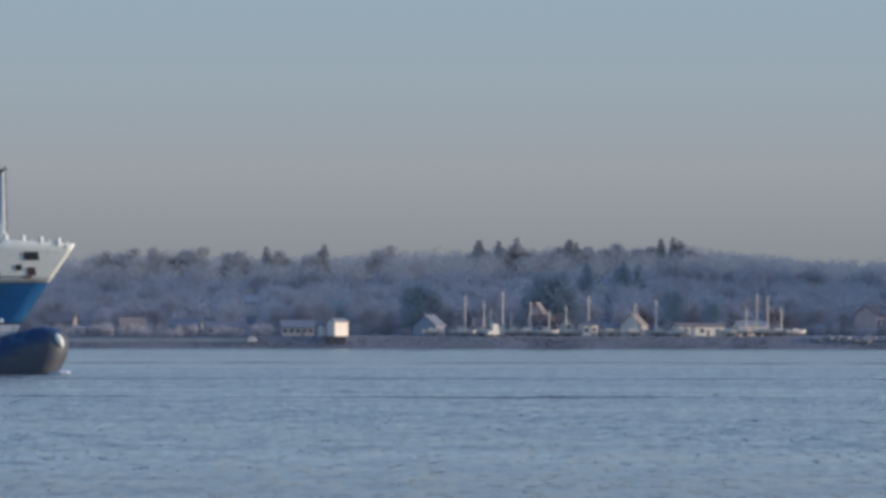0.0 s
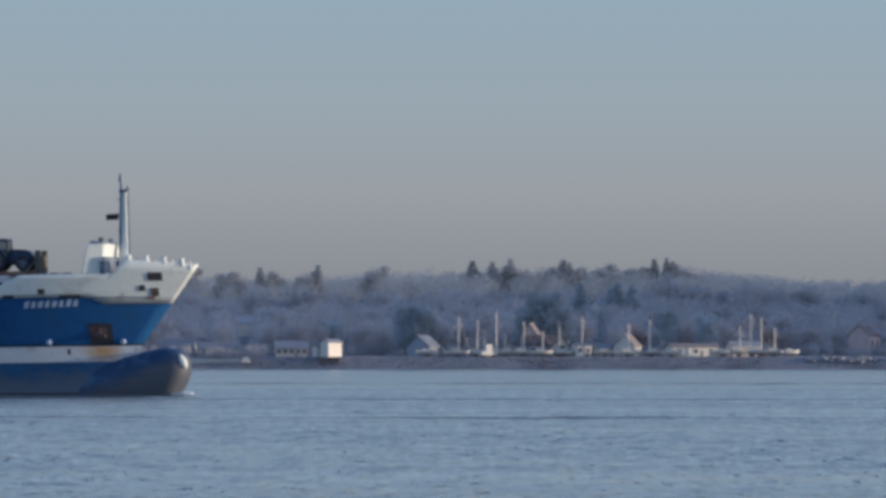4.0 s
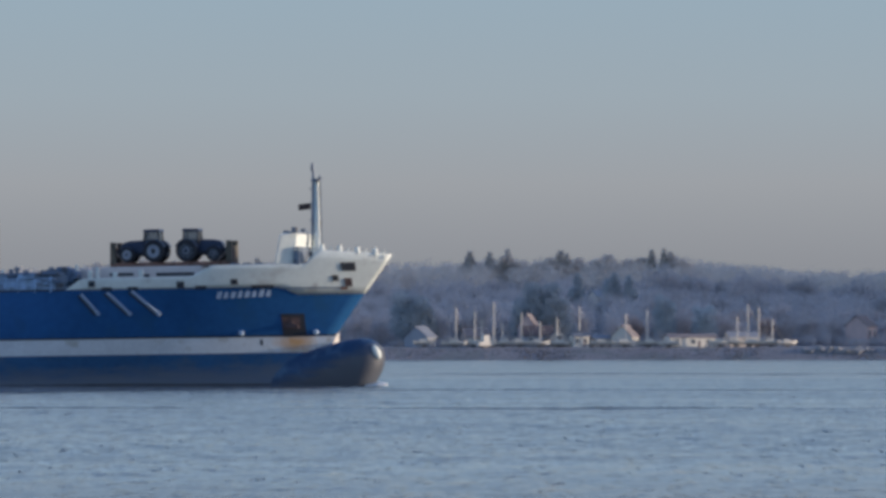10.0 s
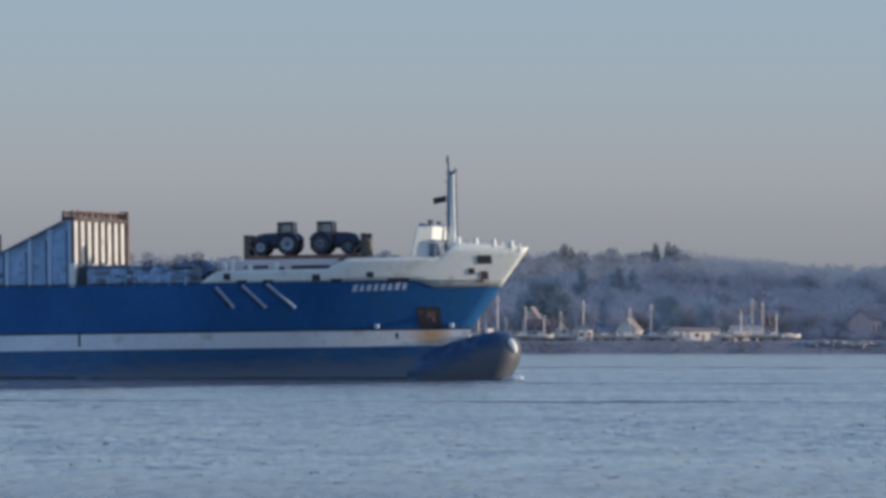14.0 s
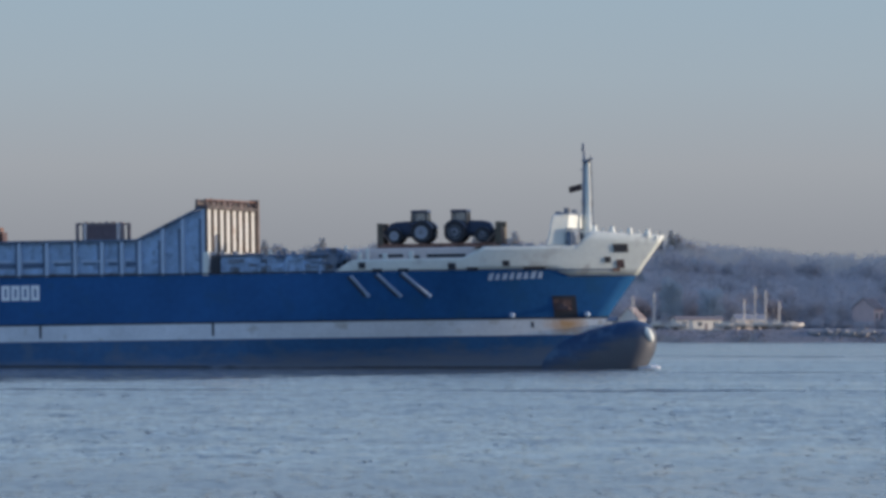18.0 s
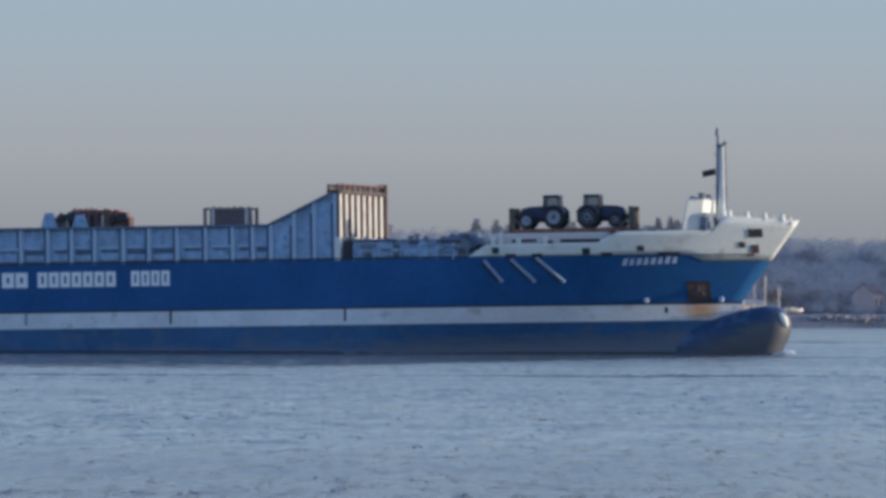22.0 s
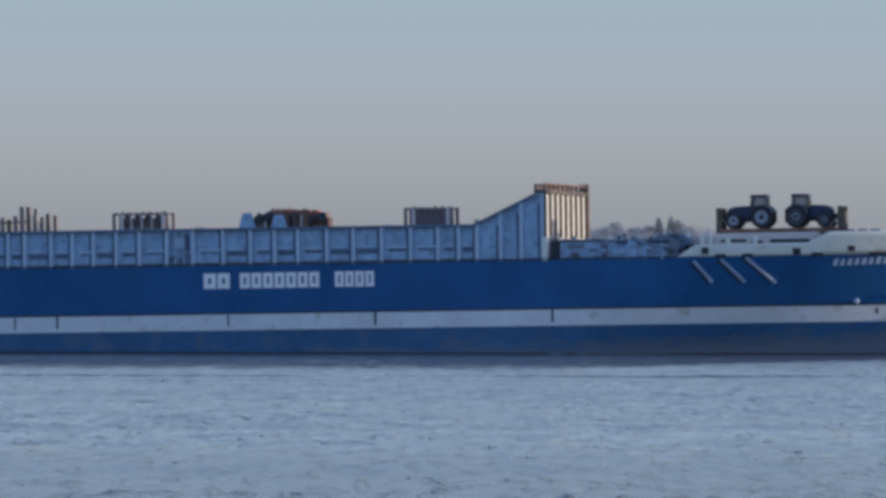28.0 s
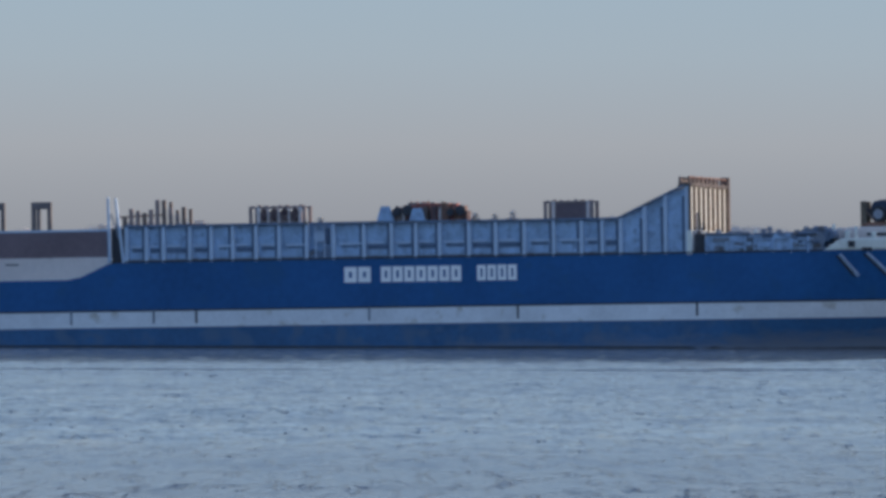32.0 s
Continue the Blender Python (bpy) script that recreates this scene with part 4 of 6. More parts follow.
def on_hull(name, x0, x1, z0, z1, proud, material, parent, label=""):
    """A patch that follows the near side of the hull."""
    return hull_strip(name, x0, x1, z0, z1, material, parent, proud, 2, 10, label, (-1,))


def build_hull(ship):
    top = lambda x: lerp_table([(-101.85, 7.12), (-98.4, HULL_TOP), (-9.2, HULL_TOP), (-7.4, 8.03)], x)
    hull_strip("lower_hull", AFT, None, KEEL, BAND_LOW, M_BOOT, ship, 0, 8, 70, "worn blue plating, fouled grey-brown towards the water")
    hull_strip("white_band", AFT, None, BAND_LOW, BAND_TOP, M_BAND, ship, 0.06, 2, 70, "dirty white band along the hull")
    hull_strip("upper_hull", AFT, None, BAND_TOP, top, M_BLUE, ship, 0.0, 6, 96, "deep blue hull plating")
    wet = lambda x: -0.89 - 0.0148 * x
    hull_strip("weed_line", AFT, -6.0, lambda x: wet(x) - 0.1, lambda x: wet(x) + 0.22, M_DARK, ship, 0.03, 1, 50, "dark line of weed at the water")
    # rubbing edge along the top of the band
    hull_strip("rubbing_strake", AFT, None, BAND_TOP - 0.04, BAND_TOP + 0.12, M_DARK, ship, 0.09, 1, 70, "dark rubbing strake")
    hull_strip("gunwale", -98.4, -29.0, HULL_TOP - 0.06, HULL_TOP + 0.1, M_DARK, ship, 0.05, 1, 30, "dark gunwale edge")
    fc = lambda x: lerp_table([(-28.9, HULL_TOP + 0.05), (-27.4, 9.84), (-17.4, 9.88), (-15.9, 10.92), (-8.0, 10.98), (-7.6, 12.32), (1.3, 11.52)], x)
    hull_strip("forecastle_side", -28.9, None, lambda x: top(x) + 0.02, fc, M_WHITE, ship, 0.03, 5, 80, "weathered white forecastle plating", thick=0.12)
    # the knuckle's shadow line, laid on as a dark strip
    hull_strip("knuckle_shade", -8.9, -3.4, 8.58, 8.70, M_DARKBLUE, ship, 0.12, 1, 14, "thin dark strip drawn as the knuckle's shadow line")
    hull_strip("forecastle_rail", -7.5, None, lambda x: fc(x) - 0.02, lambda x: fc(x) + 0.1, M_WHITE, ship, 0.07, 1, 20)
    bm = bmesh.new()
    box(bm, AFT - 0.1, AFT + 0.1, -BEAM, BEAM, KEEL, 7.1)
    part("transom", bm, M_BLUE, ship)
    deck_plate("weather_deck", AFT, -98.5, 7.05, ship, M_DECK)
    deck_plate("cargo_deck", -98.5, -24.0, 8.6, ship, M_DECK)
    deck_plate("rack_deck", -28.5, -15.9, 9.78, ship, M_DECK)
    deck_plate("forecastle_deck", -16.0, -0.8, 10.9, ship, M_DECK)
    # bulbous bow
    bm = bmesh.new()
    rings, n = [], 28
    for x, top_z, low_z, ry in ((-15, 1.4, -3.4, 0.9), (-11, 2.0, -3.5, 1.5), (-8, 2.55, -3.6, 1.9), (-5.5, 3.1, -3.7, 2.1), (-3.2, 3.62, -3.7, 2.2), (-1.8, 3.78, -2.6, 2.15),
                                (-1.0, 3.66, -1.15, 2.0), (-0.5, 3.40, -0.35, 1.72), (-0.12, 3.08, 0.3, 1.4), (0.12, 2.75, 0.9, 1.0), (0.24, 2.35, 1.35, 0.5)):
        cz, rz = (top_z + low_z) / 2, (top_z - low_z) / 2
        rings.append([bm.verts.new((x, ry * math.copysign(abs(math.cos(2 * math.pi * i / n)) ** 0.85, math.cos(2 * math.pi * i / n)), cz + rz * math.copysign(abs(math.sin(2 * math.pi * i / n)) ** 0.9, math.sin(2 * math.pi * i / n)))) for i in range(n)])
    for a, b in zip(rings, rings[1:]):
        for i in range(n):
            bm.faces.new((a[i], a[(i + 1) % n], b[(i + 1) % n], b[i]))
    bm.faces.new(rings[0]), bm.faces.new(rings[-1][::-1])
    bulb = part("bulbous_bow", bm, M_BULB, ship, "rounded blue and fouled grey bulbous bow", True)
    nose = bmesh.new()
    bmesh.ops.create_icosphere(nose, subdivisions=3, radius=1.0, matrix=Matrix.Translation((-0.16, -1.12, 2.35)) @ Matrix.Rotation(radians(-24), 4, "Y") @ Matrix.Diagonal((0.40, 0.46, 0.78, 1)))
    part("nose_mark", nose, M_WHITE, bulb, "white mark on the bulb's nose")
    # tide marks, ports and marks on the side
    for x in (-102.4, -94.15, -89.9, -72.8, -58.3, -41.03):
        on_hull("band_joint", x - 0.1, x + 0.1, BAND_LOW + 0.35, BAND_TOP + 0.1, 0.12, M_DARK if x in (-89.9, -58.3, -41.03) else M_STEEL, ship, "vertical joint in the white band")
    for x, z, w, h in ((-26.3, 9.31, 0.32, 0.3), (-17.85, 9.1, 0.36, 0.32), (-12.9, 9.32, 0.32, 0.26), (-3.85, 9.55, 0.26, 0.28)):
        on_hull("fairlead", x - w, x + w, z - h, z + h, 0.2, M_DARK, ship, "dark fairlead opening")
    for x in (-24.9, -22.4, -16.0, -10.9, -9.9):
        on_hull("fender_top", x - 0.5, x + 0.5, HULL_TOP - 0.1, HULL_TOP + 0.22, 0.12, M_DARK, ship, "dark fender pad")
    on_hull("mooring_port", -3.25, -2.0, 10.25, 11.05, 0.2, M_DARK, ship, "dark rectangular mooring port")
    on_hull("hawse_pipe", -3.1, -2.45, 8.75, 9.55, 0.2, M_POCKET, ship, "rusty hawse pipe")
    on_hull("rust_run", -3.5, -2.9, 8.45, 8.72, 0.2, M_RUST, ship, "rust run below the hawse pipe")
    on_hull("pocket_frame", -9.15, -7.05, 4.1, 6.2, 0.04, M_DARK, ship, "dark frame of the anchor pocket")
    on_hull("anchor_pocket", -9.1, -7.5, 4.75, 5.85, 0.07, M_POCKET, ship, "dark red-brown anchor pocket")
    bm = bmesh.new()
    yb = -half_breadth(-8.0, 5.2) - 0.12
    prism(bm, [(-9.0, 4.85), (-7.6, 4.85), (-7.65, 5.15), (-8.1, 5.25), (-8.1, 5.8), (-8.5, 5.8), (-8.5, 5.25), (-8.95, 5.15)], yb - 0.25, yb + 0.1)
    part("anchor", bm, M_POCKET, ship, "rusty stocked anchor")
    on_hull("band_scar", -11.3, -11.05, 3.2, 3.75, 0.075, M_DARK, ship)
    for x in (-12.9, -6.2):
        bm = bmesh.new()
        y = -half_breadth(x, 4.4)
        tube(bm, (x, y + 0.1, 4.4), (x, y - 0.35, 4.4), 0.26, 0.22, 10)
        part("mark_boss", bm, M_RIB, ship, "small white boss on the hull side")
    # three slanting pipes on the side
    for (xa, za), (xb, zb) in (((-27.45, 8.35), (-25.9, 6.45)), ((-24.9, 8.45), (-22.9, 6.4)), ((-22.55, 8.55), (-20.2, 6.35))):
        bm = bmesh.new()
        tube(bm, (xa, -half_breadth(xa, za) - 0.1, za), (xb, -half_breadth(xb, zb) - 0.1, zb), 0.18, 0.18, 8)
        pipe = part("slanting_rail", bm, M_RUBBING, ship, "grey slanting rub rail on the blue side")
        bm = bmesh.new()
        tube(bm, (xb, -half_breadth(xb, zb) + 0.1, zb), (xb, -half_breadth(xb, zb) - 0.3, zb), 0.2, 0.2, 8)
        part("rail_foot", bm, M_RUBBING, pipe)
        # dark bar added beside the rail in place of its shadow
        bm = bmesh.new()
        tube(bm, (xa - 0.32, -half_breadth(xa, za) - 0.02, za - 0.1), (xb - 0.32, -half_breadth(xb, zb) - 0.02, zb - 0.1), 0.12, 0.12, 6)
        part("rail_shade_bar", bm, M_DARK, pipe, "dark bar that stands in for the rub rail's shadow")


def build_lettering(ship):
    """Company marking and ship's name as plain shapes in their colour."""
    def glyph(x0, x1, z0, z1, bar):
        bar = min(bar, 0.38 * (x1 - x0))
        bm = bmesh.new()
        y0, y1 = -BEAM - 0.05, -BEAM + 0.02
        box(bm, x0, x0 + bar, y0, y1, z0, z1)
        box(bm, x1 - bar, x1, y0, y1, z0, z1)
        box(bm, x0 + bar, x1 - bar, y0, y1, z1 - bar, z1)
        box(bm, x0 + bar, x1 - bar, y0, y1, z0, z0 + bar)
        part("side_marking", bm, M_LETTER, ship, "white block of the marking on the side")
    for start, end, count in ((-75.3, -72.55, 2), (-71.7, -63.7, 7), (-62.3, -58.3, 4)):
        step = (end - start) / count
        for i in range(count):
            glyph(start + step * i + 0.08, start + step * (i + 1) - 0.08, 6.46, 7.92, 0.50)
    for i in range(8):
        x = -14.75 + 0.64 * i
        z = 7.72 + 0.022 * i
        lean = lambda v, x=x, z=z: x + 0.35 * (v - z)
        bm = bmesh.new()
        quad = [(lean(v) + dx, v) for dx, v in ((0, z), (0.40, z), (0.40 - 0.1 * (i % 2), z + 0.62 + 0.1 * (i % 3 == 0)), (0.05 * (i % 2), z + 0.62))]
        rows = [[bm.verts.new((px, -half_breadth(px, pz) - off, pz)) for px, pz in quad] for off in (0.07, -0.03)]
        bm.faces.new(rows[0]), bm.faces.new(rows[1][::-1])
        for k in range(4):
            bm.faces.new((rows[0][k], rows[0][(k + 1) % 4], rows[1][(k + 1) % 4], rows[1][k]))
        part("name_bar", bm, M_RIB, ship, "white slanting bar of the ship's name")


def build_bulwark(ship):
    ribs = [-96.81, -94.83, -93.14, -90.49, -88.36, -86.22, -83.93, -81.63, -78.9, -76.28, -73.28, -70.56, -68.18, -65.86, -63.0, -60.41, -57.62, -54.77, -52.09, -50.08, -48.3, -46.0, -43.99, -41.93]
    top = lambda x: lerp_table([(-97, 12.16), (-48.6, 12.06), (-42.2, 15.05)], x)
    for a, b in zip(ribs, ribs[1:]):
        if a == -78.9:
            # gap with a ladder
            bm = bmesh.new()
            box(bm, a, b, -8.35, -8.25, 8.6, top(a))
            part("recess_plate", bm, M_GREY, ship)
            bm = bmesh.new()
            prism(bm, [(a + 0.25, 8.6), (b - 0.2, 8.6), (b - 0.25, 9.9), (b - 0.9, 10.0), (b - 1.2, 9.5), (a + 1.0, 9.45), (a + 0.8, 9.75), (a + 0.3, 9.6)], -8.9, -8.4)
            part("ladder_box", bm, M_CAP, ship, "dark locker in the bulwark gap")
            bm = bmesh.new()
            turned(bm, [(0.25, -0.12), (0.55, -0.1), (0.55, 0.1), (0.25, 0.12)], (a + 1.15, -8.5, 10.9), 16)
            part("hose_reel", bm, M_RIB, ship, "pale hose reel in the bulwark gap")
            bm = bmesh.new()
            box(bm, b - 1.0, b - 0.5, -8.6, -8.36, 10.2, 11.7)
            bevel(bm, 0.05)
            part("pipe_box", bm, M_DARKBLUE, ship)
            for xx in (a + 0.9, b - 0.9):
                bm = bmesh.new()
                tube(bm, (xx, -8.9, 8.6), (xx, -8.9, 12.3), 0.06)
                part("ladder_rail", bm, M_RIB, ship)
            continue
        bm = bmesh.new()
        prism(bm, [(a, HULL_TOP - 0.15), (b, HULL_TOP - 0.15), (b, top(b)), (a, top(a))], -8.62, -8.5)
        part("bulwark_panel", bm, M_GREY, ship)
        if b < -47:
            u = 0.5 + 0.5 * math.sin(a * 7.3)        # worn away to a different length in each bay
            bm = bmesh.new()
            box(bm, a + 0.17 + 0.5 * u * u, b - 0.17 - 0.8 * (1 - u), -8.74, -8.62, 10.16 - 0.1 * u, 10.34 - 0.1 * u)
            part("stringer", bm, M_RIB, ship)
            # darker strip below the stringer
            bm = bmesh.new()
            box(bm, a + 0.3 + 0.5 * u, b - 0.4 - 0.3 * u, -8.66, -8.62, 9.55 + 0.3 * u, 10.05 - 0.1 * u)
            part("dark_streak", bm, M_DARKBLUE, ship, "dark streak below the stringer")
            bm = bmesh.new()
            box(bm, a + 0.17, b - 0.17, -8.72, -8.62, 8.75, 9.0)
            part("foot_plate", bm, M_STEEL, ship)
        # darker strip along the after side of each stiffener
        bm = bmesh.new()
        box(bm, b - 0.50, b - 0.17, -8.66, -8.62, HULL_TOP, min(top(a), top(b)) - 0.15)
        part("dark_strip", bm, M_DARKBLUE, ship, "dark strip beside the stiffener")
    for x in ribs:
        bm = bmesh.new()
        box(bm, x - 0.17, x + 0.17, -9.02, -8.5, HULL_TOP - 0.1, top(x) - 0.05)
        part("stiffener", bm, M_RIB, ship)
    for x in (-89.8,):
        bm = bmesh.new()
        box(bm, x + 0.3, x + 1.15, -8.76, -8.60, 8.7, 8.7 + 0.45 + 0.25 * math.sin(x * 3.1))
        part("freeing_port", bm, M_DARK, ship, "dark freeing port at the foot of the bulwark")
    bm = bmesh.new()
    prism(bm, [(-96.9, 12.1), (-48.55, 12.0), (-42.2, 15.0), (-42.2, 15.2), (-48.6, 12.2), (-96.9, 12.3)], -9.12, -8.6)
    part("capping_rail", bm, M_CAP, ship, "dark capping rail along the bulwark")
    bm = bmesh.new()
    prism(bm, [(-97, 8.6), (-42, 8.6), (-42, 15.0), (-48.5, 12.0), (-97, 12.1)], 8.7, 8.85)
    part("far_bulwark", bm, M_GREY, ship)
    # transverse breakwater: pale plate with ribs, open below, rusty walkway on top
    bm = bmesh.new()
    box(bm, -42.0, -41.8, -8.7, 9.0, 10.85, 15.0)
    part("breakwater_plate", bm, M_CREAM, ship, "cream plate with rust runs, lit by the sun")
    for i in range(9):
        y = -8.75 + i * 17.6 / 8
        bm = bmesh.new()
        box(bm, -41.8, -41.53, y - 0.14, y + 0.14, 10.9, 14.95 + (0.5 if i % 3 == 1 else 0))
        part("breakwater_rib", bm, M_DARKRIB, ship)
    bm = bmesh.new()
    box(bm, -42.7, -41.5, -9.05, 8.9, 15.0, 15.35)
    bevel(bm, 0.04)
    part("top_beam", bm, M_BEAM, ship, "weathered brown-grey beam over the breakwater")
    bm = bmesh.new()
    box(bm, -42.65, -42.45, -9.0, 8.9, 15.35, 15.9)
    part("kick_plate", bm, M_BEAM, ship)
    for i in range(10):
        y = -8.9 + i * 1.95
        bm = bmesh.new()
        tube(bm, (-41.7, y, 15.3), (-41.7, y, 15.95 + 0.06 * (i % 2)), 0.09, 0.09, 6)
        part("walkway_post", bm, M_POCKET, ship)
    bm = bmesh.new()
    tube(bm, (-41.7, -8.9, 15.85), (-41.7, 8.9, 15.95), 0.08)
    part("walkway_rail", bm, M_RUST, ship)
    bm = bmesh.new()
    box(bm, -42.3, -41.4, 8.7, 9.15, 10.6, 16.15)
    part("end_post", bm, M_DARKRIB, ship, "brown end post of the breakwater")
    bm = bmesh.new()
    box(bm, -41.95, -41.45, -9.05, -8.6, 8.6, 10.85)
    part("near_post", bm, M_WHITE, ship, "pale corner post of the breakwater")
    bm = bmesh.new()
    box(bm, -42.0, -41.5, -9.0, -8.72, 10.86, 15.0)
    part("corner_angle", bm, M_DARKRIB, ship, "brown corner angle of the breakwater")
    for i in range(4):
        bm = bmesh.new()
        y = -4.4 + i * 4.4
        box(bm, -42.0, -41.6, y - 0.2, y + 0.2, 8.6, 10.85)
        part("breakwater_leg", bm, M_DARKRIB, ship)
    bm = bmesh.new()
    box(bm, -42.05, -41.8, -8.6, 9.0, 8.6, 10.85)
    part("lower_plate", bm, M_STEEL, ship)


def build_waist(ship):
    """Low gear between the breakwater and the forecastle."""
    def lump(name, x0, x1, y0, y1, z0, z1, m, w=0.08):
        bm = bmesh.new()
        box(bm, x0, x1, y0, y1, z0, z1)
        bevel(bm, w)
        return part(name, bm, m, ship)
    lump("side_screen", -40.2, -36.3, -8.8, -8.5, 8.6, 10.35, M_SCREEN)
    lump("side_screen", -35.6, -30.0, -8.8, -8.5, 8.6, 10.0, M_SCREEN)
    for x in (-40.1, -38.2, -36.4, -35.5, -33.7, -32.0, -30.4):
        lump("screen_post", x - 0.1, x + 0.1, -9.0, -8.7, 8.6, 10.1, M_GREY, 0.02)
    lump("screen_cap", -40.3, -35.9, -9.0, -8.3, 10.35, 10.58, M_STEEL)
    lump("screen_cap", -35.6, -29.6, -9.0, -8.3, 10.28, 10.5, M_CAP)
    lump("dark_door", -41.3, -40.3, -8.6, -8.3, 8.6, 10.5, M_DARK)
    for x, y, r in ((-37.2, -7.4, 0.85), (-36.0, -8.2, 0.7), (-30.6, -7.6, 0.95), (-29.6, -8.0, 0.75)):
        bm = bmesh.new()
        turned(bm, [(r, -0.5), (r, -0.42), (r * 0.55, -0.4), (r * 0.55, 0.4), (r, 0.42), (r, 0.5)], (x, y, 8.65 + r + 0.35), 18)
        part("winch_drum", bm, M_STEEL, ship, "grey mooring winch drum")
        lump("winch_bed", x - 0.9, x + 0.9, y - 0.6, y + 0.6, 8.58, 9.1, M_STEEL)
    for x, z in ((-39.3, 10.9), (-38.1, 10.75), (-35.0, 10.9), (-34.4, 11.1), (-33.5, 10.8), (-31.8, 10.75), (-30.9, 11.05), (-29.3, 10.9)):
        bm = bmesh.new()
        tube(bm, (x, -7.0, 8.6), (x, -7.0, z), 0.16, 0.16, 8)
        tube(bm, (x, -7.0, z - 0.3), (x, -7.0, z), 0.3, 0.24, 10)
        part("vent", bm, M_STEEL, ship, "grey deck ventilator")
    lump("hatch_coaming", -39.5, -30.2, -6.5, 7.5, 8.6, 10.45, M_STEEL)
    lump("deck_house", -29.8, -27.6, -6.0, 6.0, 8.6, 10.9, M_PALE)
    # heap of dark gear against the forecastle break
    for x0, x1, z0, z1 in ((-30.9, -29.9, 8.6, 10.75), (-30.2, -28.9, 8.6, 11.05), (-29.4, -28.3, 9.4, 10.9), (-28.9, -27.9, 9.8, 10.6)):
        lump("gear_locker", x0, x1, -7.9, -6.6, z0, z1, M_CAP, 0.15)
    for x, z in ((-28.2, 11.2), (-26.1, 11.0)):
        lump("white_post", x - 0.13, x + 0.13, -7.6, -7.3, 9.8, z, M_WHITE, 0.03)
    # platform under the flat rack
    lump("platform", -27.2, -15.6, -6.2, 6.2, 9.78, 10.92, M_PALE)
    for x0, x1, z0, z1 in ((-20.6, -16.8, 10.0, 10.32), (-25.3, -22.9, 10.1, 10.36), (-22.4, -21.3, 9.95, 10.2)):
        lump("platform_slot", x0, x1, -6.26, -6.1, z0, z1, M_DARK, 0.02)
    rng = random.Random(31)
    for i in range(20):
        x, z = rng.uniform(-39.0, -29.5), rng.uniform(8.8, 10.1)
        w, t = rng.uniform(0.4, 1.7), rng.uniform(0.15, 0.5)
        lump("deck_fitting", x - w / 2, x + w / 2, -9.0, -8.7, z, min(z + t, 10.7), rng.choice((M_GREY, M_STEEL, M_RUBBING, M_GREY, M_STEEL, M_DARKBLUE)), 0.03)
    lump("white_post", -35.65, -35.35, -8.3, -8.0, 9.0, 10.85, M_WHITE, 0.05)
    for x, z in ((-27.0, 11.2), (-24.5, 11.0), (-21.9, 11.15)):
        lump("bollard", x - 0.22, x + 0.22, -7.2, -6.8, 9.78, z - 0.55, M_WHITE, 0.05)
    for x in (-13.4, -12.2, -11.0):
        lump("deck_locker", x - 0.4, x + 0.4, -4.2, -3.4, 10.88, 11.15, M_STEEL, 0.04)


